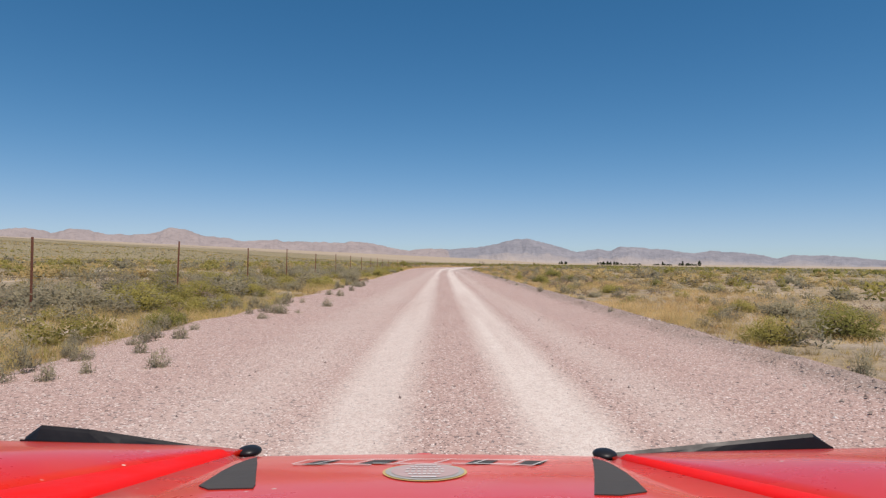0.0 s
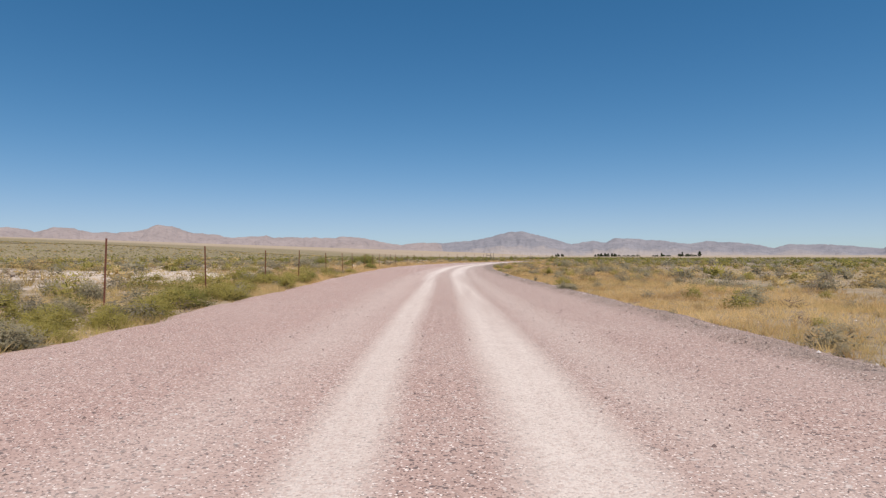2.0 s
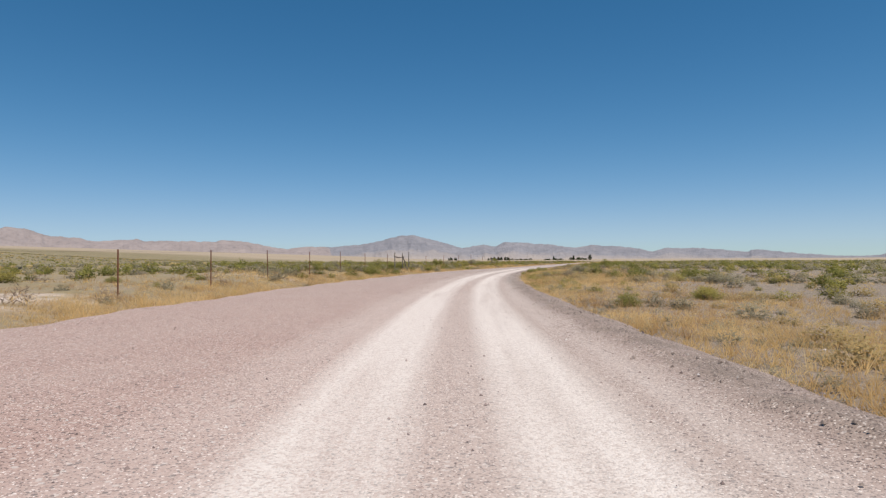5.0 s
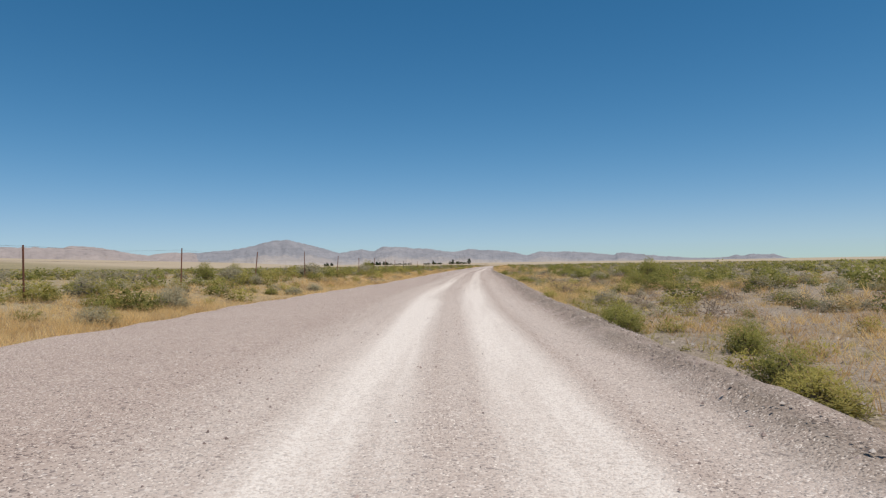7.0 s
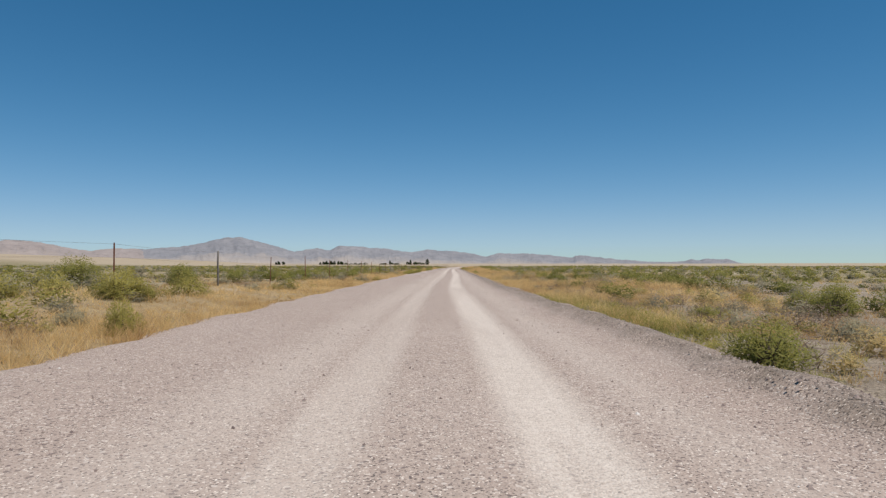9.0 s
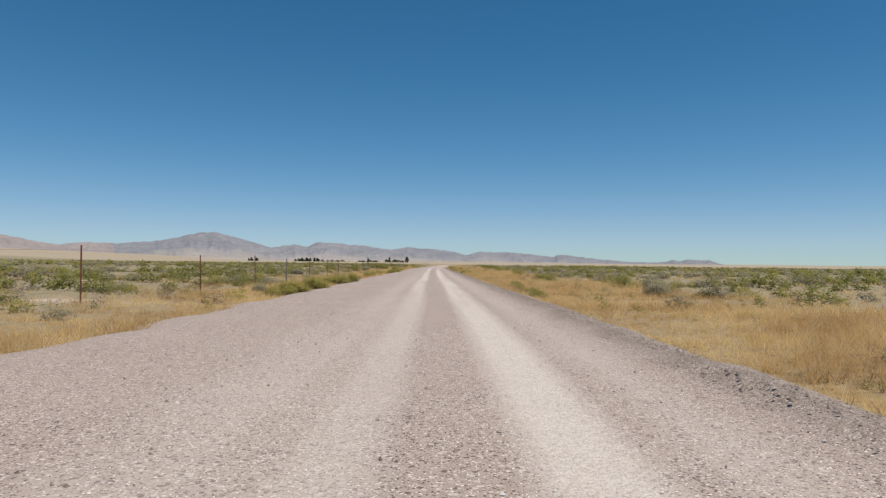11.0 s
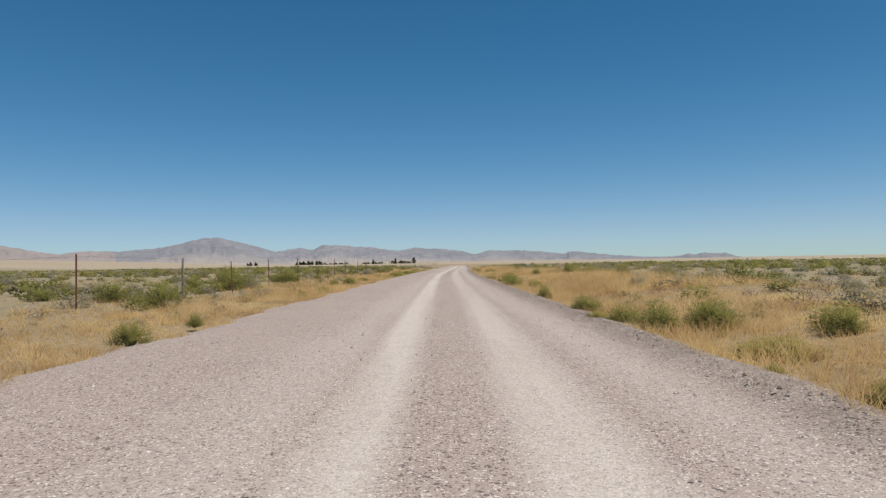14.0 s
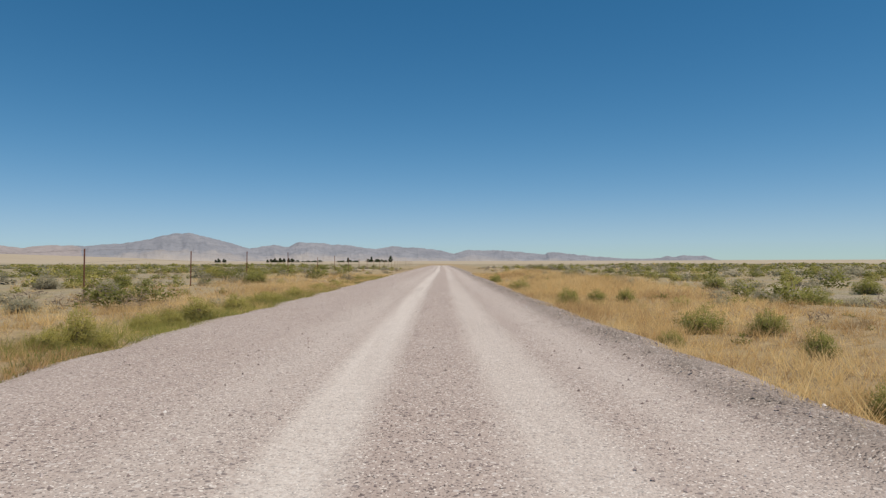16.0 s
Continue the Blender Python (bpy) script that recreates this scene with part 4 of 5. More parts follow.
def roadside_plants():
    rng = np.random.default_rng(11)
    spots = []
    for kind, rows in (("sagebrush", SAGE), ("rabbitbrush", OLIVE_FIRST + OLIVE + OLIVE_LATER), ("greasewood", GREEN + GREEN_MID + GREEN_LATE)):
        for s, lat, w, h in rows:
            if lat > 0:
                lat = max(float(edge_right(s)) + 0.8, lat - (0.2 if s < 110 else 0.9 if s < 200 else 1.35) * (lat < 5.7))
            plant(kind, s, lat, w, h, rng)
            spots.append((s, lat))
    for kind, rows in (("sagebrush", SAGE_MORE + SAGE_END), ("rabbitbrush", OLIVE_MORE + OLIVE_EXTRA + OLIVE_END), ("greasewood", GREEN_MORE + GREEN_LAST + GREEN_EXTRA + GREEN_END)):
        for s, lat, w, h in rows:
            plant(kind, s, lat, w, h, rng)
            spots.append((s, lat))
    left = 60
    while left:
        s, side = rng.uniform(5, 545), rng.choice((-1, 1))
        lat = side * (np.interp(s, ARC, LINE[:, 2 if side < 0 else 3]) + 1.4 + rng.uniform(0, 10) ** 1.0)
        if min(abs(s - a) + abs(lat - b) for a, b in spots) < 1.6:
            continue
        spots.append((s, lat))
        green = smooth(60, 260, s)
        kind = "greasewood" if rng.uniform() < 0.25 + 0.35 * green else "sagebrush" if rng.uniform() < 0.5 else "rabbitbrush"
        w = rng.uniform(0.45, 1.15) * (1.0 + 0.25 * green * (abs(lat) > 8))
        if abs(lat) < 9 and s < 150:
            w = min(w, 0.55)
        plant(kind, s, lat, w, w * rng.uniform(0.45, 0.75), rng)
        left -= 1
    for k in range(84):
        near = k < 62
        s = 5 + 34 * rng.uniform(0, 1) ** 1.3 if near else rng.uniform(4, 100)
        lat = -edge_left(s) + rng.normal(0.0, 0.42) if near else edge_right(s) + rng.uniform(0.05, 1.2)
        w = rng.uniform(0.12, 0.34)
        plant("weed", s, float(lat), w, w * rng.uniform(0.8, 1.5), rng, 0.015)


roadside_plants()


def fallen_branch():
    """A dead branch that lies along the gravel's edge, with two side twigs."""
    root = tagged(new("dead_branch"), "reddish-brown dead branch lying on the gravel's edge", "branch")
    x, y = at(37.4, -4.75)
    root.matrix_basis = pose(float(x), float(y), 0.0, 0, 0, -9)
    part("stem", tube_bm([(0, 0, 0.02), (0.04, 0.5, 0.06), (-0.05, 1.0, 0.05), (0.06, 1.6, 0.08), (0.02, 2.1, 0.03)], [0.018, 0.02, 0.016, 0.013, 0.006], 7), M_POST, root)
    for a, b, c in (((-0.03, 0.9, 0.06), (0.16, 1.15, 0.12), (0.34, 1.28, 0.04)), ((0.05, 1.5, 0.08), (-0.1, 1.75, 0.13), (-0.2, 2.0, 0.1)), ((0.03, 0.4, 0.05), (-0.16, 0.6, 0.12), (-0.3, 0.68, 0.05))):
        part("twig", tube_bm([a, b, c], [0.014, 0.011, 0.005], 6), M_POST, root)


fallen_branch()


def scrub(name, mat, count, near, far_lat, s0, s1, shape, size, label, seed, power=1.0, sides=(-1.0, 1.0), tall=(0.42, 0.72), thin=-0.5):
    """Many bushes or tufts too far off to count, as one mesh. shape: clumps, leaves a clump, leaf length and width; or blades and their width; or nothing, for far mounds."""
    rng = np.random.default_rng(seed)
    protos = []
    for _ in range(6):
        if len(shape) == 4:
            leafy = bush(rng, *shape)[0]
        elif len(shape) == 2:
            leafy = tuft(rng, *shape)
        else:
            leafy = heart(rng, 2, 6, 0.46, 0.95)
        nor = shaded(leafy, 0.68 if len(shape) else 0.75)
        protos.append((leafy, nor))
    s = rng.uniform(s0, s1, count)
    side = rng.choice(sides, count)
    lat = side * (near + (far_lat - near) * rng.uniform(0, 1, count) ** power)
    x, y = at(s, lat)
    keep = np.sin(x * 0.11 + 2 * np.sin(y * 0.05 + seed)) + np.sin(y * 0.13 + x * 0.06) + rng.normal(0, 0.8, count) > thin
    x, y = x[keep], y[keep]
    s, lat = road_frame(x, y)
    ok = (np.abs(lat) > near * 0.8) & np.where(lat < 0, -lat > edge_left(s) + 0.9, lat > edge_right(s) + 1.1)
    s, lat, x, y = s[ok], lat[ok], x[ok], y[ok]
    z = ground_z(x, y, s, lat) - 0.03
    w = size[0] + (size[1] - size[0]) * rng.uniform(0, 1, len(x)) ** 1.4
    h = np.minimum(w * rng.uniform(*tall, len(x)), 1.2)
    a = rng.uniform(0, 6.283, len(x))
    out, nor = [], []
    # farther from the road each plant has fewer, larger leaves
    coarse = len(shape) == 4 and shape[0] * shape[1] < 100
    level = np.where(np.abs(lat) > (50 if coarse else 15), 2, 1) + (np.abs(lat) > (200 if coarse else 32))
    if not len(shape):
        level = np.ones(len(x), int)
    for k, step in [(k, step) for k in range(6) for step in (1, 2, 3)]:
        i = np.nonzero((np.arange(len(x)) % 6 == k) & (level == step))[0]
        if not len(i):
            continue
        p, n = protos[k]
        t = p.reshape(-1, 3, 3)[::step]
        p = (t.mean(1)[:, None] + (t - t.mean(1)[:, None]) * step ** 0.5).reshape(-1, 3)
        n = n.reshape(-1, 3, 3)[::step].reshape(-1, 3)
        c, q = np.cos(a[i])[:, None], np.sin(a[i])[:, None]
        out.append(np.stack([(p[:, 0] * c - p[:, 1] * q) * w[i, None] + x[i, None], (p[:, 0] * q + p[:, 1] * c) * w[i, None] + y[i, None], p[:, 2] * h[i, None] + z[i, None]], -1).reshape(-1, 3))
        nor.append(np.stack([n[:, 0] * c - n[:, 1] * q, n[:, 0] * q + n[:, 1] * c, np.broadcast_to(n[:, 2], (len(c), len(n)))], -1).reshape(-1, 3))
    v = np.concatenate(out)
    me = from_arrays(name, v, np.arange(len(v)).reshape(-1, 3), mat, None, True, np.concatenate(nor))
    return tagged(new(name, me), label, "scrub", kind="stuff")


FINE, MIDDLE, COARSE = (28, 16, 0.075, 0.033), (22, 14, 0.085, 0.046), (14, 6, 0.14, 0.09)
BUNCH, WEEDS, TWIGS = (60, 0.017), (11, 9, 0.14, 0.042), (11, 10, 0.17, 0.02)
scrub("sage_scrub", M_SAGE, 620, 5.6, 13, -5, 620, FINE, (0.4, 1.1), "low grey-green sagebrush near the road", 61)
scrub("olive_scrub", M_OLIVE, 520, 5.2, 13, -5, 620, FINE, (0.35, 0.95), "low olive rabbitbrush near the road", 62)
scrub("olive_scrub", M_OLIVE, 360, 4.6, 11, -5, 120, FINE, (0.35, 0.9), "yellow-olive brush beside the gravel", 63, 1.0, (-1.0, -1.0, -1.0, 1.0))
scrub("sage_scrub", M_SAGE, 260, 5.0, 12, -5, 120, FINE, (0.4, 1.0), "grey sagebrush beside the gravel", 64)
scrub("green_scrub", M_GREEN, 300, 6.0, 15, 195, 345, FINE, (0.5, 1.7), "dense green brush near the berm", 54, 1.0, (1.0,), thin=-1.0)
scrub("sage_scrub", M_SAGE, 330, 3.8, 14, 125, 345, FINE, (0.35, 1.0), "grey-green brush on gravelly soil", 65, 1.0, (1.0,), thin=-1.0)
scrub("green_scrub", M_GREEN, 170, 8.5, 14, 195, 345, FINE, (0.5, 1.3), "green brush along the fence", 66, 1.0, (-1.0,), thin=-1.0)
scrub("green_scrub", M_GREEN, 520, 8.0, 18, 200, 620, FINE, (0.7, 1.6), "dense green desert scrub beyond the dry grass", 29)
scrub("sage_scrub", M_SAGE, 2300, 11, 34, 110, 620, MIDDLE, (0.5, 1.25), "low grey-green sagebrush scrub", 21, 1.2)
scrub("sage_scrub", M_SAGE, 800, 11, 34, -5, 130, MIDDLE, (0.4, 1.1), "low grey-green sagebrush on pale soil", 52, 1.2)
scrub("olive_scrub", M_OLIVE, 480, 11, 34, -5, 130, MIDDLE, (0.35, 0.95), "low olive brush on pale soil", 53, 1.2)
scrub("olive_scrub", M_OLIVE, 2000, 11, 34, 110, 620, MIDDLE, (0.4, 1.1), "olive rabbitbrush scrub", 22, 1.2)
scrub("green_scrub", M_GREEN, 1250, 14, 40, 150, 640, MIDDLE, (0.7, 1.6), "dense green desert scrub", 23, 1.0)
scrub("green_weeds", M_GREEN, 1700, 4.0, 11, 290, 560, WEEDS, (0.15, 0.45), "small green weeds among the dry grass", 45, 1.2, tall=(0.5, 0.9))
scrub("green_weeds", M_OLIVE, 500, 2.8, 5.2, 180, 300, WEEDS, (0.2, 0.6), "low olive weeds behind the berm", 55, 1.0, (1.0,), tall=(0.4, 0.8), thin=-2.5)
scrub("green_weeds", M_SAGE, 700, 3.0, 5.5, 110, 350, WEEDS, (0.2, 0.5), "low grey-green weeds behind the berm", 67, 1.0, (1.0,), tall=(0.4, 0.7), thin=-1.2)
scrub("bunch_grass", M_PALE, 3600, 5.0, 60, -10, 170, BUNCH, (0.25, 0.6), "straw-coloured bunch grass on pale soil", 27, 1.4, tall=(0.4, 0.7))
scrub("bunch_grass", M_DRY, 2400, 6.0, 28, 90, 620, BUNCH, (0.25, 0.6), "golden bunch grass among the scrub", 28, 1.3, tall=(0.4, 0.7))
scrub("bunch_grass", M_PALE, 1100, 3.8, 14, -5, 115, (80, 0.013), (0.25, 0.6), "yellowish bunch grass in rounded hummocks", 70, 1.0, (1.0, 1.0, -1.0), tall=(0.4, 0.65), thin=-1.5)
scrub("bunch_grass", M_DRY, 1600, 3.8, 14, -5, 115, (80, 0.013), (0.25, 0.6), "straw bunch grass in rounded hummocks", 71, 1.0, (1.0, 1.0, -1.0), tall=(0.4, 0.65), thin=-1.5)
scrub("bunch_grass", M_RUST, 1300, 4.2, 13, 90, 620, BUNCH, (0.25, 0.6), "rusty bunch grass among the dry grass", 68, 1.0, tall=(0.35, 0.6))
LUMPY = (16, 9, 0.13, 0.075)
scrub("olive_scrub", M_OLIVE, 520, 15, 60, -10, 150, LUMPY, (0.7, 1.6), "rounded yellow-olive bushes on the plain", 74, 1.3, (-1.0, -1.0, -1.0, 1.0), tall=(0.5, 0.8))
scrub("sage_scrub", M_SAGE, 360, 15, 60, -10, 150, LUMPY, (0.7, 1.6), "rounded grey sagebrush on the plain", 75, 1.3, (-1.0, -1.0, 1.0), tall=(0.5, 0.8))
scrub("straw_scrub", M_PALE, 1000, 12, 60, -10, 150, LUMPY, (0.7, 1.5), "rounded straw-coloured hummocks on the plain", 76, 1.3, (-1.0, 1.0), tall=(0.4, 0.65))
scrub("sage_scrub", M_SAGE, 150, 6.2, 9.5, 5, 75, FINE, (0.7, 1.4), "full grey sagebrush beside the gravel", 77, 1.0, (-1.0,), tall=(0.5, 0.7), thin=-2.5)
scrub("olive_scrub", M_OLIVE, 110, 6.2, 9.5, 15, 110, FINE, (0.6, 1.2), "full yellow-olive brush beside the gravel", 78, 1.0, (-1.0,), tall=(0.5, 0.7), thin=-2.5)
scrub("olive_scrub", M_OLIVE, 110, 7.2, 12.5, 226, 305, FINE, (0.5, 1.3), "olive brush between the grass and the fence", 80, 1.0, (-1.0,), tall=(0.5, 0.8), thin=-2.0)
scrub("dead_brush", M_DEAD, 700, 6, 40, -10, 150, TWIGS, (0.4, 1.0), "brown dead brush on pale soil", 69, tall=(0.5, 0.75))
scrub("dead_brush", M_DEAD, 1500, 5.2, 24, 0, 600, TWIGS, (0.35, 0.95), "low brown dead brush", 30, tall=(0.5, 0.75))
scrub("straw_scrub", M_PALE, 420, 4.5, 18, 95, 345, FINE, (0.5, 1.2), "straw-coloured brush on the gravelly bank", 79, 1.0, (1.0,), tall=(0.4, 0.65), thin=-1.0)
scrub("dead_brush", M_DEAD, 260, 4.2, 12, 195, 345, TWIGS, (0.4, 0.95), "brown dead brush on gravelly soil", 57, 1.0, (1.0,), tall=(0.5, 0.75), thin=-1.5)
scrub("sage_scrub", M_SAGE, 3900, 28, 90, -20, 660, COARSE, (0.6, 1.4), "sagebrush scrub on the plain", 31, 1.2)
scrub("olive_scrub", M_OLIVE, 3900, 28, 90, -20, 660, COARSE, (0.6, 1.3), "olive scrub on the plain", 32, 1.2)
scrub("green_scrub", M_GREEN, 2000, 28, 90, 130, 700, COARSE, (0.8, 1.9), "green scrub on the plain", 33, 1.2)
scrub("bunch_grass", M_PALE, 2600, 9, 60, -20, 130, (40, 0.03), (0.5, 1.1), "straw-coloured hummocks beyond the fence", 73, 1.2, (-1.0,), tall=(0.4, 0.6), thin=-1.2)
scrub("bunch_grass", M_PALE, 2600, 26, 90, -20, 660, (24, 0.05), (0.6, 1.3), "straw-coloured hummocks on the plain", 72, 1.1, tall=(0.35, 0.55))
scrub("far_sage_scrub", M_SAGE, 9000, 65, 520, -60, 950, (), (0.8, 1.9), "distant sagebrush plain", 24, 1.2, tall=(0.35, 0.55))
scrub("far_olive_scrub", M_OLIVE, 6500, 65, 620, 260, 950, (), (0.8, 1.8), "distant olive scrub plain", 25, 1.2, tall=(0.35, 0.55))
scrub("far_olive_scrub", M_OLIVE, 2600, 65, 620, -60, 270, (), (0.8, 1.8), "scattered olive scrub on the tan plain", 38, 1.2, tall=(0.35, 0.55))
scrub("far_straw_scrub", M_PALE, 5000, 50, 620, -60, 300, (), (0.8, 1.8), "straw-coloured hummocks on the tan plain", 39, 1.2, (-1.0,), tall=(0.3, 0.5))
scrub("far_straw_scrub", M_PALE, 5000, 65, 620, -60, 950, (), (0.8, 1.8), "distant straw-coloured hummocks", 36, 1.2, tall=(0.3, 0.5))
scrub("far_green_scrub", M_GREEN, 5000, 65, 520, 100, 1100, (), (0.9, 2.2), "distant green scrub plain", 26, 1.2, tall=(0.35, 0.55))
scrub("far_olive_scrub", M_OLIVE, 2600, 420, 1900, -200, 1500, (), (2.0, 5.0), "olive scrub on the far slope", 34, 1.0, (-1.0,), tall=(0.18, 0.3))
scrub("far_sage_scrub", M_SAGE, 4500, 420, 1900, -200, 1500, (), (2.0, 5.0), "sage scrub on the far slope", 35, 1.0, (-1.0,), tall=(0.18, 0.3))
scrub("far_straw_scrub", M_PALE, 6400, 420, 1900, -200, 1500, (), (2.0, 5.0), "straw-coloured scrub on the far slope", 37, 1.0, (-1.0,), tall=(0.18, 0.3))


def grass(name, mat, side, s0, s1, a, b, tufts, blades, tall, wide, seed, label, cover):
    """Bunches of blades in a band beside the road, a to b metres out from its edge, thick where the cover says."""
    rng = np.random.default_rng(seed)
    s = rng.uniform(s0, s1, tufts)
    out = a + (b - a) * rng.uniform(0, 1, tufts) ** 1.35
    lat = -(edge_left(s) + out) if side < 0 else edge_right(s) + out
    x, y = at(s, lat)
    n = np.sin(x * 0.7 + 1.5 * np.sin(y * 0.45 + seed)) + np.sin(y * 0.33 - x * 0.2 + seed) + 0.7 * np.sin(x * 2.1 + y * 1.7)
    keep = n + rng.normal(0, 0.5, tufts) > cover
    s, lat, x, y, n = s[keep], lat[keep], x[keep], y[keep], n[keep]
    z = ground_z(x, y, s, lat)
    slope = np.stack([0.7 * np.cos(x * 0.7 + 1.5 * np.sin(y * 0.45 + seed)) + 1.47 * np.cos(x * 2.1 + y * 1.7), 0.33 * np.cos(y * 0.33 - x * 0.2 + seed) + 1.19 * np.cos(x * 2.1 + y * 1.7), 0 * x], 1)
    h = tall * rng.uniform(0.6, 1.15, len(x)) * (0.9 + 0.42 * n).clip(0.35, 1.8)
    k = blades
    ang, spread = rng.uniform(0, 6.283, (len(x), k)), rng.uniform(0.0, 1.0, (len(x), k)) ** 0.6
    r0 = 0.25 * h[:, None] * spread
    bx, by = x[:, None] + np.cos(ang) * r0, y[:, None] + np.sin(ang) * r0
    hh = np.maximum(h[:, None] * rng.uniform(0.45, 1.1, (len(x), k)), 0.05)
    lean = hh * (0.35 + 0.95 * spread)
    tx, ty = bx + np.cos(ang) * lean + rng.normal(0, 0.03, bx.shape), by + np.sin(ang) * lean + rng.normal(0, 0.03, bx.shape)
    tz = z[:, None] + hh
    a1 = ang + np.pi / 2 + rng.normal(0, 0.5, bx.shape)
    dx, dy = np.cos(a1) * wide / 2, np.sin(a1) * wide / 2
    zb = np.broadcast_to(z[:, None] - 0.02, bx.shape)
    v = np.stack([np.stack([bx - dx, by - dy, zb], -1), np.stack([bx + dx, by + dy, zb], -1), np.stack([tx, ty, tz], -1)], 2).reshape(-1, 3)
    t = v.reshape(-1, 3, 3)
    down = np.cross(t[:, 1] - t[:, 0], t[:, 2] - t[:, 0])[:, 2] < 0
    t[down] = t[down][:, ::-1]
    up = np.tile(np.array([[0.0, 0.0, 1.0]]), (len(v), 1)) + rng.normal(0, 0.25, (len(v) // 3, 3)).repeat(3, 0) - 0.28 * slope.repeat(3 * k, 0)
    me = from_arrays(name, v, np.arange(len(v)).reshape(-1, 3), mat, None, True, up / np.linalg.norm(up, axis=1)[:, None])
    return tagged(new(name, me), label, "grass", kind="stuff")


grass("dry_grass", M_DRY, -1, 85, 555, 0.55, 3.6, 34000, 9, 0.27, 0.010, 31, "golden dry grass along the road's edge", -2.2)
grass("dry_grass", M_DRY, -1, 85, 555, 3.2, 7.0, 13000, 7, 0.2, 0.012, 59, "golden dry grass towards the fence", -1.6)
grass("dry_grass", M_DRY, 1, 75, 200, 1.0, 8.0, 19000, 9, 0.16, 0.011, 32, "golden dry grass beyond the gravel berm", -1.8)
grass("green_grass", M_OLIVE, 1, 185, 300, 0.8, 3.6, 2200, 9, 0.14, 0.010, 58, "low olive weeds behind the gravel berm", -1.0)
grass("rusty_grass", M_RUST, 1, 95, 320, 1.4, 10.0, 11000, 8, 0.2, 0.010, 42, "rusty dry grass on the gravelly bank", 0.1)
grass("dry_grass", M_DRY, 1, 190, 320, 1.0, 10.0, 20000, 9, 0.24, 0.010, 56, "sparse dry grass on gravelly soil", -0.5)
grass("dry_grass", M_DRY, 1, 300, 555, 0.72, 5.0, 33000, 10, 0.31, 0.0102, 47, "golden dry grass beyond the gravel berm", -2.2)
grass("dry_grass", M_DRY, 1, 300, 555, 4.5, 9.0, 15000, 7, 0.34, 0.012, 60, "golden dry grass among the bushes", -1.5)
grass("rusty_grass", M_RUST, 1, 290, 555, 0.75, 9.0, 17000, 8, 0.27, 0.010, 48, "rusty brown dry grass beyond the berm", -0.5)
grass("rusty_grass", M_RUST, -1, 85, 555, 0.6, 7.0, 14000, 8, 0.18, 0.010, 49, "rusty brown dry grass along the road's edge", -0.5)
scrub("bunch_grass", M_DRY, 2200, 3.9, 10, 90, 560, (60, 0.013), (0.25, 0.6), "golden bunch grass near the road", 50, tall=(0.45, 0.75))
grass("dry_grass", M_DRY, -1, 85, 600, 5.0, 26, 11000, 6, 0.22, 0.022, 33, "golden dry grass among the scrub", -0.6)
grass("dry_grass", M_DRY, 1, 40, 600, 7.5, 28, 13000, 6, 0.22, 0.022, 34, "golden dry grass among the scrub", -0.6)
grass("pale_grass", M_PALE, -1, -5, 105, 0.5, 6.0, 16000, 9, 0.18, 0.011, 35, "yellow-green grass along the road's edge", -1.2)
grass("pale_grass", M_PALE, 1, -5, 110, 1.2, 9.0, 12000, 9, 0.15, 0.011, 36, "yellow-green grass beyond the berm", -1.2)
grass("dry_grass", M_DRY, 1, -5, 110, 1.2, 10.0, 13000, 9, 0.2, 0.010, 41, "tan dry grass beyond the berm", -0.6)
grass("pale_grass", M_PALE, -1, -5, 140, 6.0, 45, 5000, 8, 0.22, 0.02, 37, "yellow-green grass on the plain", -0.5)
grass("pale_grass", M_PALE, 1, -5, 140, 9.0, 45, 8000, 8, 0.22, 0.02, 38, "yellow-green grass on the plain", -0.5)
grass("green_grass", M_GREEN, -1, 488, 560, 0.4, 2.2, 5200, 14, 0.2, 0.008, 39, "green grass along the road's edge", -1.3)
grass("green_grass", M_GREEN, 1, 262, 345, 0.8, 2.4, 5200, 14, 0.17, 0.008, 44, "low green weeds behind the gravel berm", -0.4)
grass("green_grass", M_OLIVE, -1, 0, 75, 0.4, 3.0, 1700, 14, 0.22, 0.008, 40, "olive green grass along the road's edge", -0.5)


# ---- loose stones on the road and its berm ----
def stones(name, count, lat_of, size, seed, label, lift, mat, start=2, end=530):
    rng = np.random.default_rng(seed)
    s = rng.uniform(start, end, count)
    lat = lat_of(rng, s)
    x, y = at(s, lat)
    z = lift(rng, s, lat)
    r = size[0] + (size[1] - size[0]) * rng.uniform(0, 1, count) ** 3
    unit = np.array([(1, 0, -0.2), (-1, 0, -0.2), (0, 1, -0.2), (0, -1, -0.2), (0.2, 0.1, 0.75)])
    v = unit[None] * rng.uniform(0.6, 1.25, (count, 5, 1)) * r[:, None, None]
    a = rng.uniform(0, 6.283, count)
    c, q = np.cos(a)[:, None], np.sin(a)[:, None]
    v = np.stack([v[..., 0] * c - v[..., 1] * q + x[:, None], v[..., 0] * q + v[..., 1] * c + y[:, None], v[..., 2] + z[:, None]], -1)
    tri = np.array([(0, 2, 4), (2, 1, 4), (1, 3, 4), (3, 0, 4)])
    f = (np.arange(count)[:, None, None] * 5 + tri[None]).reshape(-1, 3)
    me = from_arrays(name, v.reshape(-1, 3), f, mat)
    return tagged(new(name, me), label, "gravel", kind="stuff")


def stone_material(name, dark, light, pale):
    m = Mat(name, 0.9)
    rnd = m.n("NewGeometry").outputs["Random Per Island"]
    c = m.mix(rnd, dark, light)
    c = m.mix(m.ramp(rnd, 0.92, 0.95), c, pale)
    m.col(m.mix(m.noise(60, 3), c, m.mix(0.3, c, (0.2, 0.16, 0.15))))
    return m.m


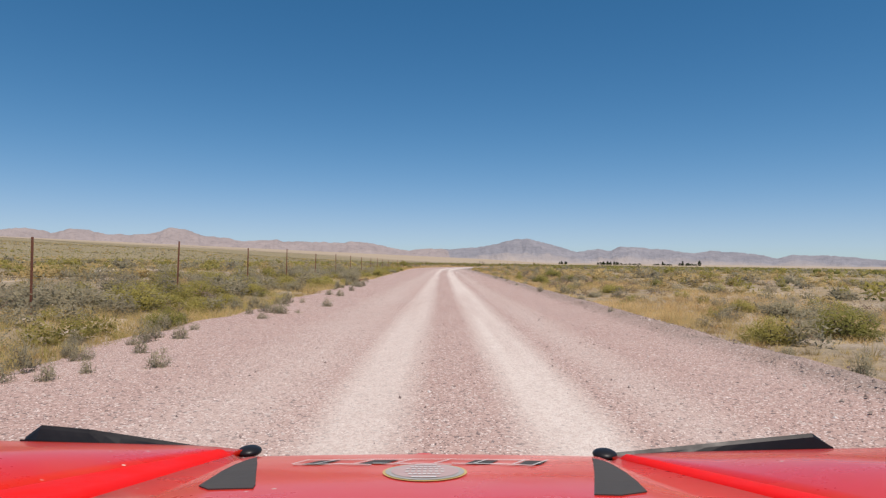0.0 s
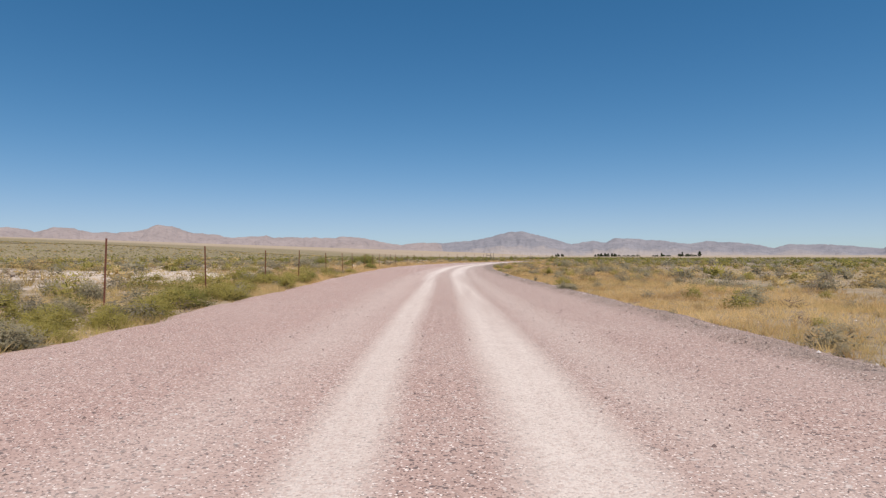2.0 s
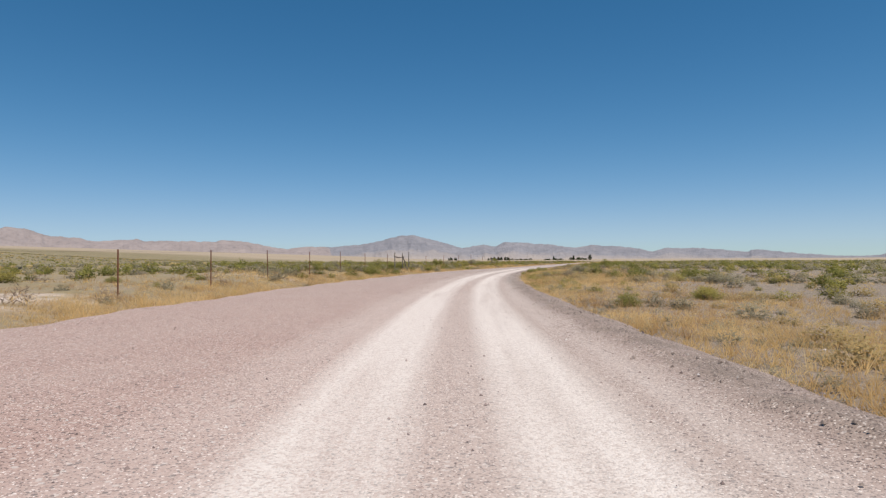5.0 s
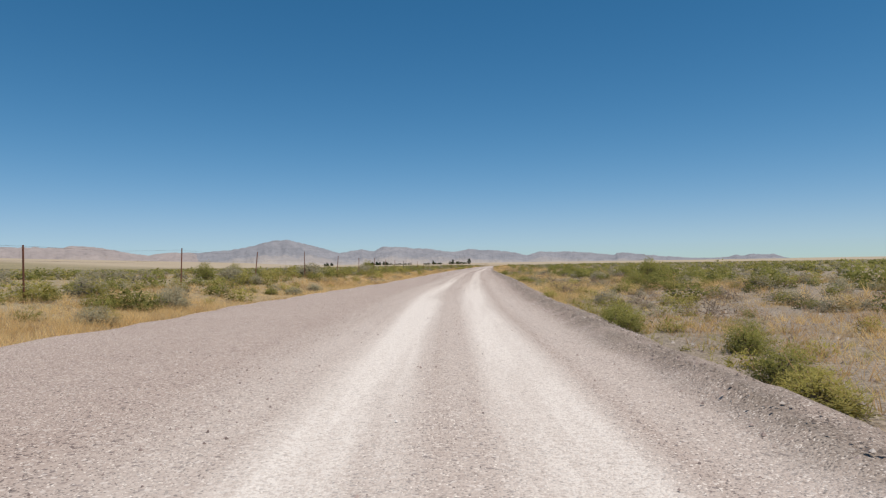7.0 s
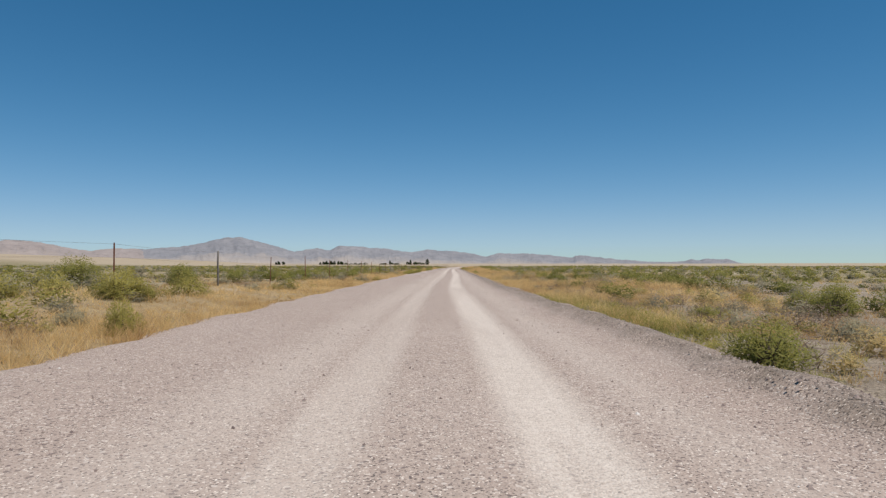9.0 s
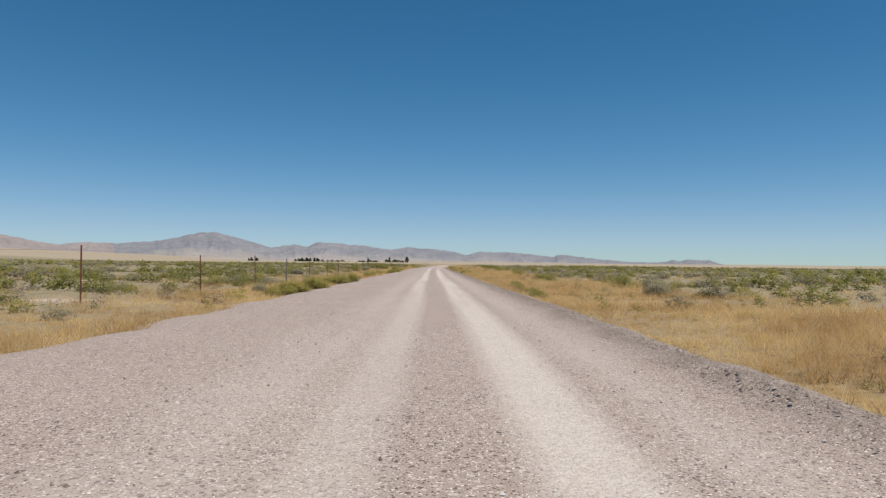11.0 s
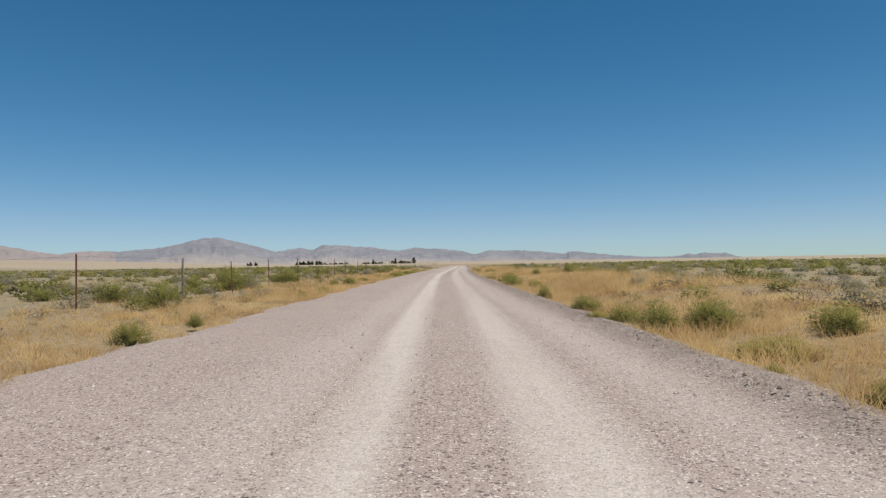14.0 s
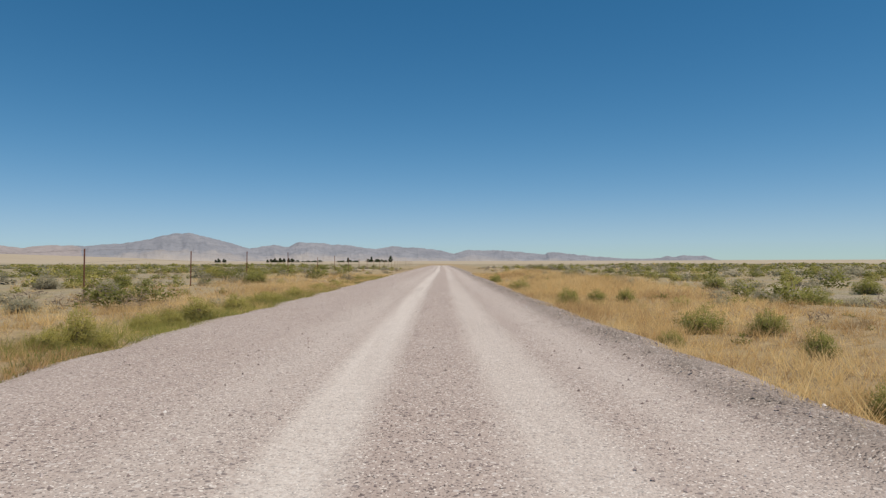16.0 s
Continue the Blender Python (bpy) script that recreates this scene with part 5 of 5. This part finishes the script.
M_STONE = stone_material("loose_stone", (0.17, 0.125, 0.11), (0.56, 0.44, 0.39), (0.80, 0.74, 0.69))
M_DARK_STONE = stone_material("dark_stone", (0.19, 0.147, 0.12), (0.40, 0.325, 0.27), (0.60, 0.53, 0.47))


def road_lat(rng, s):
    lat = -edge_left(s) + 0.2 + rng.uniform(0, 1, len(s)) * (edge_left(s) + edge_right(s) - 0.3)
    in_rut = np.abs(np.abs(lat) - 0.75) < 0.3
    return np.where(in_rut, lat + 1.2 * np.sign(lat), lat)


def windrow_lat(rng, s):
    return edge_right(s) + 0.48 + rng.normal(0, 0.12, len(s)) * np.interp(s, [60, 190, 215], [2.6, 2.2, 1.0])


def berm_z(s, lat):
    rel = lat - edge_right(s)
    heap = np.interp(s, [185, 230, 320, 365], [0.3, 1, 1, 0.4]) * np.interp(rel, [-0.3, 0.0, 0.2, 0.35, 0.65, 1.0], [0.0, 0.0, 0.03, 0.085, 0.07, 0.02])
    return np.interp(rel, [0, 0.2, 0.35, 0.65, 1.0, 1.5], [0.006, 0.02, 0.042, 0.03, -0.04, -0.26]) + heap * (1 + 0.35 * np.sin(s * 0.8 + 1.5 * np.sin(s * 0.31))) + 0.004


def berm_lat(rng, s):
    return edge_right(s) + 0.05 + np.abs(rng.normal(0.35, 0.42, len(s)))


stones("gravel", 42000, road_lat, (0.006, 0.02), 41, "loose crushed stones on the road", lambda g, s, lat: 0.004 + 0 * s, M_STONE)
stones("gravel", 8000, berm_lat, (0.008, 0.03), 42, "coarse stones in the berm beside the road",
       lambda g, s, lat: berm_z(s, lat), M_STONE)
stones("gravel", 34000, windrow_lat, (0.008, 0.026), 43, "dark coarse stones heaped in a low windrow", lambda g, s, lat: berm_z(s, lat) + g.uniform(0, 0.012, len(s)), M_DARK_STONE)


def bank_lat(rng, s):
    return edge_right(s) + 1.2 + 8.5 * rng.uniform(0, 1, len(s)) ** 1.3


def bank_z(g, s, lat):
    x, y = at(s, lat)
    return ground_z(x, y, s, lat) + 0.005


stones("rubble", 15000, bank_lat, (0.012, 0.055), 44, "grey-brown stones strewn over the gravelly bank", bank_z, M_DARK_STONE, 195, 325)
stones("rubble", 6000, bank_lat, (0.01, 0.04), 45, "pinkish stones strewn beyond the berm", bank_z, M_STONE, 2, 195)


# ---- farm trees far ahead ----
def farm_tree(x, y, tall, wide, rng, label):
    root = tagged(new("farm_tree"), label, "tree", group="trees round the far farm")
    root.location = (x, y, -0.3)
    part("trunk", tube_bm([(0, 0, 0), (0.1, 0, tall * 0.3), (0, 0.1, tall * 0.6)], [0.035 * tall, 0.025 * tall, 0.01 * tall], 7), M_STEM, root)
    n = 420
    u = rng.uniform(0.08, 1.0, n)
    rad = wide / 2 * np.sin(np.pi * u ** 0.8) ** 0.6 * rng.uniform(0.4, 1.05, n) * (1 + 0.3 * np.sin(u * 17))
    a = rng.uniform(0, 6.283, n)
    c = np.stack([np.cos(a) * rad, np.sin(a) * rad, tall * u], 1)
    e = rng.normal(0, 1, (n, 3, 3)) * (0.035 * tall + 0.3)
    v = (c[:, None, :] + e).reshape(-1, 3)
    ob = new("crown", from_arrays("crown", v, np.arange(len(v)).reshape(-1, 3), M_TREE))
    ob.parent = root


def farm():
    rng = np.random.default_rng(51)
    rows = [
        # first x, y, last x, y, trees, height, width, label
        (380, 2141, 404, 2137, 5, 17, 5, "tall narrow dark poplar in a short row"),
        (498, 2119, 562, 2104, 13, 18, 7, "dark poplar in a long windbreak row"),
        (574, 2100, 624, 2087, 6, 12, 13, "low broad dark tree beside the windbreak"),
        (665, 2073, 716, 2056, 7, 13, 12, "dark broad tree round the far farm"),
        (740, 2047, 778, 2032, 6, 16, 13, "dark broad tree round the far farm")]
    for x0, y0, x1, y1, n, tall, wide, label in rows:
        for k in range(n):
            t = k / max(1, n - 1)
            farm_tree(x0 + (x1 - x0) * t + rng.normal(0, 2), y0 + (y1 - y0) * t + rng.normal(0, 8), tall * 0.62 * rng.uniform(0.75, 1.15), wide * rng.uniform(0.9, 1.3), rng, label)
    farm_tree(791, 2026, 18, 10, rng, "tall round-topped tree standing alone by the farm")
    farm_tree(690, 2064, 14, 5, rng, "tall narrow dark poplar by the farm")
    farm_tree(746, 2044, 16, 5, rng, "tall narrow dark poplar by the farm")


farm()


# ---- the red off-road vehicle that stands at the start of the drive ----
def sheet(rows, thick=0.02):
    """A panel through rows of points, with thickness below it."""
    bm = bmesh.new()
    top = [[bm.verts.new(p) for p in r] for r in rows]
    low = [[bm.verts.new((p[0], p[1], p[2] - thick)) for p in r] for r in rows]
    n, k = len(rows), len(rows[0])
    for i in range(n - 1):
        for j in range(k - 1):
            bm.faces.new((top[i][j], top[i][j + 1], top[i + 1][j + 1], top[i + 1][j]))
            bm.faces.new((low[i][j], low[i + 1][j], low[i + 1][j + 1], low[i][j + 1]))
    for i in range(n - 1):
        bm.faces.new((top[i][0], top[i + 1][0], low[i + 1][0], low[i][0]))
        bm.faces.new((top[i][-1], low[i][-1], low[i + 1][-1], top[i + 1][-1]))
    for j in range(k - 1):
        bm.faces.new((top[0][j], low[0][j], low[0][j + 1], top[0][j + 1]))
        bm.faces.new((top[-1][j], top[-1][j + 1], low[-1][j + 1], low[-1][j]))
    bmesh.ops.recalc_face_normals(bm, faces=bm.faces)
    return bm


def hood_z(y):
    return -0.376 + 0.313 * (1.2 - y) - 0.1675 * (1.2 - y) ** 2


def vehicle():
    """Only its front is ever in view: hood, fenders, trim, with a plain chassis and wheels below."""
    root = tagged(new("off_road_vehicle"), "red off-road vehicle with dusty hood standing on the gravel road", "vehicle")
    root.matrix_basis = pose(0, 0, 1.1, 1.2, -0.79, 0)
    edge = {-1: ([0.5, 0.74, 0.95, 1.13, 1.26], [-0.27, -0.280, -0.312, -0.334, -0.350]), 1: ([0.5, 0.72, 0.92, 1.13, 1.26], [0.22, 0.2265, 0.242, 0.268, 0.280])}
    outer = {-1: lambda y: (-0.384 - 0.037 * (1.26 - y), y, -0.389 + 0.205 * (1.26 - y)), 1: lambda y: (0.318 + 0.12 * (1.25 - y), y, -0.395 + 0.221 * (1.25 - y))}
    crest = {-1: lambda y: (-0.398 - 0.418 * (1.27 - y), y, -0.384 + 0.171 * (1.27 - y)), 1: lambda y: (0.332 + 0.251 * (1.26 - y), y, -0.395 + 0.2015 * (1.26 - y))}

    def lip(y):
        return -0.05 * max(0.0, (y - 1.215) / 0.045) ** 2

    def skin(x, y):
        """Height of the hood's gently crowned top."""
        lo, hi = np.interp(y, *edge[-1]), np.interp(y, *edge[1])
        u = (2 * x - lo - hi) / (hi - lo)
        return hood_z(y) + 0.001 - 0.004 * min(1.0, u * u)

    rows = []
    for y in np.linspace(0.5, 1.26, 16):
        lo, hi = float(np.interp(y, *edge[-1])), float(np.interp(y, *edge[1]))
        row = [(x, y, skin(x, y) + lip(y)) for x in np.linspace(lo, hi, 17)]
        for side, e in ((-1, lo), (1, hi)):
            ox, _, oz = outer[side](y)
            dip = ((e + ox) / 2, y, (skin(e, y) + oz) / 2 - 0.012 + lip(y))
            ends = [dip, (ox, y, oz + lip(y))]
            row = ends[::-1] + row if side < 0 else row + ends
        rows.append(row)
    hood = part("hood", sheet(rows), M_PAINT, root, "glossy red hood with a raised centre", True)
    bump = bmesh.new()
    bmesh.ops.create_uvsphere(bump, u_segments=20, v_segments=10, radius=1, matrix=Matrix.Translation((-0.038, 1.29, -0.417)) @ Matrix.Diagonal((0.034, 0.03, 0.014, 1)))
    part("hood_latch", bump, M_PAINT, hood, "small rounded red bump", True)
    for side in (-1, 1):
        rows = []
        for y in np.linspace(0.5, 1.268, 12):
            o, c = Vector(outer[side](y)), Vector(crest[side](y))
            row = [tuple(o.lerp(c, u) + Vector((0, 0, 0.009 * math.sin(math.pi * u) + lip(y) * 0.4))) for u in np.linspace(0, 1, 6)]
            rows.append(row)
        part("ridge", sheet(rows, 0.012), M_RIDGE, root, "bright red ridge between hood and fender", True)
        rows = []
        far_z = -0.388 if side < 0 else -0.402
        for y in np.linspace(0.5, 1.285, 20):
            c = Vector(crest[side](y))
            t = (y - 0.5) / 0.785
            o = Vector((side * 0.97, y, (-0.27) * (1 - t) + (far_z + 0.016) * t))
            row = [tuple(c.lerp(o, u) + Vector((0, 0, 0.012 * (1 - t) * math.sin(math.pi * u) + 0.026 * math.sin(math.pi * t) * min(1, 3 * u) - 0.006 * max(0, 1 - 8 * u)))) for u in np.linspace(0, 1, 12)]
            rows.append(row)
        part("fender", sheet(rows), M_PAINT, root, "dusty red fender", True)
        # the trim blade: inner to outer, low and high edges
        xs = (-0.446, -0.709, -0.808, -0.832) if side < 0 else (0.342, 0.622, 0.742, 0.768)
        hi = (-0.394, -0.3546, -0.3460, -0.370) if side < 0 else (-0.4016, -0.3737, -0.3625, -0.388)
        lo = (-0.400, -0.384, -0.378, -0.377) if side < 0 else (-0.410, -0.399, -0.394, -0.393)
        blade, tip = bmesh.new(), 0.012 if side < 0 else 0.006
        ring = []
        for t in np.linspace(0, 1, 13):
            x = xs[0] + (xs[3] - xs[0]) * t
            k = [abs(v) for v in xs]
            h, l = float(np.interp(abs(x), k, hi)), float(np.interp(abs(x), k, lo))
            ring.append([blade.verts.new(v) for v in ((x, 1.290, l - 0.004), (x, 1.292, l + 0.003), (x, 1.292 + tip, h * (1 + tip) - 0.006), (x, 1.298 + tip, h * (1 + tip)), (x, 1.32 + tip, h * (1 + tip) - 0.008), (x, 1.32, l - 0.004))])
        for a, b in zip(ring, ring[1:]):
            for i in range(6):
                blade.faces.new((a[i], a[(i + 1) % 6], b[(i + 1) % 6], b[i]))
        blade.faces.new(ring[0]), blade.faces.new(ring[-1])
        bmesh.ops.recalc_face_normals(blade, faces=blade.faces)
        trim = part("trim_blade", blade, M_BLACK, root, "black plastic trim blade along the fender's front edge")
        knob = bmesh.new()
        kx, kz = (-0.383, -0.400) if side < 0 else (0.320, -0.406)
        bmesh.ops.create_uvsphere(knob, u_segments=16, v_segments=8, radius=1, matrix=Matrix.Translation((kx, 1.30, kz)) @ Matrix.Diagonal((0.024, 0.028, 0.010, 1)))
        part("trim_end", knob, M_BLACK, trim, "rounded black end cap", True)
        ins = []
        for y, a, b in ((0.732, -0.2115, -0.262), (0.753, -0.215, -0.280), (0.85, -0.2415, -0.288), (0.934, -0.264, -0.295), (1.02, -0.289, -0.3005), (1.074, -0.3035, -0.3045)) if side < 0 else (
                (0.70, 0.1614, 0.190), (0.722, 0.1665, 0.2243), (0.78, 0.180, 0.2305), (0.841, 0.194, 0.2353), (0.93, 0.213, 0.2405), (0.988, 0.226, 0.2424), (1.039, 0.236, 0.238)):
            ins.append([(x, y, skin(x, y) + 0.0015) for x in np.linspace(a, b, 4)])
        part("vent_insert", sheet(ins, 0.0015), M_INSERT, hood, "dark grey triangular insert")

    def decal(corners, lift, bm):
        bm.faces.new([bm.verts.new((x, y, skin(x, y) + lift)) for x, y in corners])

    # lettering drawn as outlined slanted bars, and the oval badge
    bars = bmesh.new()

    def stroke(x0, y0, x1, y1, w, lift, bm):
        n = Vector((y0 - y1, x1 - x0)).normalized() * w / 2
        pts = [(x0, y0), (x1, y1)]
        (ax, ay), (bx, by) = pts
        decal([(ax - n.x, ay - n.y), (bx - n.x, by - n.y), (bx + n.x, by + n.y), (ax + n.x, ay + n.y)], lift, bm)

    near, far = 0.893, 0.972
    for k in range(6):
        x = -0.208 + 0.055 * k
        stroke(x, near + 0.02, x + 0.055, near + 0.015 - 0.01 * (k % 2), 0.006, 0.0016, bars)
        stroke(x + 0.005, far, x + 0.062, far + 0.004 * (k % 2), 0.006, 0.0016, bars)
        stroke(x + 0.03, near + 0.012, x + 0.055, far, 0.003, 0.0022, bars)
    stroke(-0.210, near + 0.02, -0.198, far, 0.003, 0.0022, bars)
    stroke(0.121, near, 0.156, far + 0.004, 0.003, 0.0022, bars)
    for x, w in ((-0.198, 0.030), (-0.118, 0.036), (0.03, 0.034), (0.105, 0.030)):
        fill = bmesh.new()
        decal([(x, near + 0.02), (x + w, near + 0.02), (x + w + 0.018, far - 0.006), (x + 0.018, far - 0.006)], 0.0010, fill)
        part("lettering_fill", fill, M_INSERT, hood, "dark grey lettering fill")
    part("lettering", bars, M_OUTLINE, hood, "pale lettering outlines as plain bars")

    def oval(rx, ry, lift, name, mat, label):
        bm = bmesh.new()
        decal([(-0.0228 + rx * math.cos(a), 0.832 + ry * math.sin(a)) for a in np.linspace(0, 2 * math.pi, 40, endpoint=False)], lift, bm)
        part(name, bm, mat, hood, label)

    oval(0.0535, 0.0715, 0.0010, "badge_rim", M_GOLD, "gold oval badge rim")
    oval(0.0500, 0.0660, 0.0016, "badge", M_BADGE, "greyish printed oval badge")
    oval(0.0430, 0.0560, 0.0021, "badge_centre", M_BADGE_IN, "pinkish grey badge centre")
    marks = bmesh.new()
    for i in range(6):
        y, w = 0.782 + i * 0.02, 0.026 - abs(i - 2.5) * 0.005
        for k in range(7):
            x = -0.0228 + w * (k - 3) / 3.2
            decal([(x - 0.0022, y - 0.004), (x + 0.0022, y - 0.004), (x + 0.0022, y + 0.004), (x - 0.0022, y + 0.004)], 0.0026, marks)
    part("badge_print", marks, M_OUTLINE, hood, "pale print as plain bars")
    # chassis, nose and wheels
    body = box_bm((1.2, 1.55, 0.28), (0, 0.42, -0.62), 0.06)
    part("chassis", body, M_BLACK, root, "plain black chassis tub", True)
    part("nose", box_bm((0.72, 0.5, 0.2), (-0.01, 1.0, -0.52), 0.05), M_PAINT, root, "", True)
    for sx in (-1, 1):
        for y in (0.98, -0.25):
            tyre = bmesh.new()
            prof = [(0.20, -0.10), (0.29, -0.115), (0.325, -0.09), (0.333, -0.03), (0.333, 0.03), (0.325, 0.09), (0.29, 0.115), (0.20, 0.10)]
            rings = []
            for a in np.linspace(0, 2 * math.pi, 36, endpoint=False):
                rings.append([tyre.verts.new((w, r * math.cos(a), r * math.sin(a))) for r, w in prof])
            for i in range(36):
                for j in range(len(prof)):
                    a, b = rings[i], rings[(i + 1) % 36]
                    jj = (j + 1) % len(prof)
                    tyre.faces.new((a[j], a[jj], b[jj], b[j]))
            bmesh.ops.recalc_face_normals(tyre, faces=tyre.faces)
            wheel = new("wheel")
            wheel.parent = root
            wheel.location = (sx * 0.74, y, -0.767)
            part("tyre", tyre, M_TYRE, wheel, "black rubber tyre", True)
            rim = bmesh.new()
            bmesh.ops.create_cone(rim, segments=24, radius1=0.2, radius2=0.2, depth=0.14, cap_ends=True, matrix=Matrix.Rotation(math.pi / 2, 4, "Y"))
            part("rim", rim, M_INSERT, wheel, "dark metal rim")


def paint_material():
    m = Mat("dusty_red_paint", 0.3, 0.0, 0.35)
    dust = m.noise(3.5, 6, 0.65)
    speck = m.ramp(m.n("TexVoronoi", Scale=26.0, Vector=m.obj()).outputs["Distance"], 0.10, 0.06)
    c = m.mix(m.ramp(dust, 0.4, 0.75, 0.02, 0.22), (0.72, 0.016, 0.003), (0.60, 0.20, 0.08))
    m.col(m.mix(m.math("MULTIPLY", speck, m.ramp(m.noise(5.0, 2), 0.52, 0.60)), c, (0.75, 0.58, 0.45)))
    m.put(m.b.inputs["Roughness"], m.ramp(dust, 0.3, 0.7, 0.22, 0.36))
    m.b.inputs["Coat Weight"].default_value = 0.35
    m.b.inputs["Coat Roughness"].default_value = 0.05
    return m.m


M_PAINT = paint_material()
# Purer, matte red on the ridge imitates a face that mirrors no sky.
M_RIDGE = plain_material("red_paint_no_sheen", (0.80, 0.006, 0.003), (0.86, 0.012, 0.005), 9, 0.55, 0, 0.03, 0.12)
M_BADGE_IN = plain_material("badge_centre_print", (0.40, 0.24, 0.22), (0.62, 0.47, 0.43), 90, 0.45, 0, 0.02)
M_BLACK = plain_material("black_plastic", (0.009, 0.009, 0.010), (0.02, 0.02, 0.022), 18, 0.4, 0, 0.06, 0.22)
M_INSERT = plain_material("dark_insert", (0.05, 0.047, 0.044), (0.09, 0.083, 0.076), 30, 0.75, 0, 0.1, 0.2)
M_OUTLINE = plain_material("pale_print", (0.55, 0.53, 0.50), (0.72, 0.70, 0.66), 30, 0.5, 0, 0.05)
M_GOLD = plain_material("gold_print", (0.52, 0.36, 0.10), (0.68, 0.50, 0.20), 30, 0.45, 0.0, 0.05)
M_BADGE = plain_material("badge_print_grey", (0.28, 0.27, 0.25), (0.55, 0.53, 0.48), 60, 0.5, 0, 0.05)
M_TYRE = plain_material("tyre_rubber", (0.02, 0.019, 0.018), (0.06, 0.052, 0.046), 12, 0.9)
vehicle()
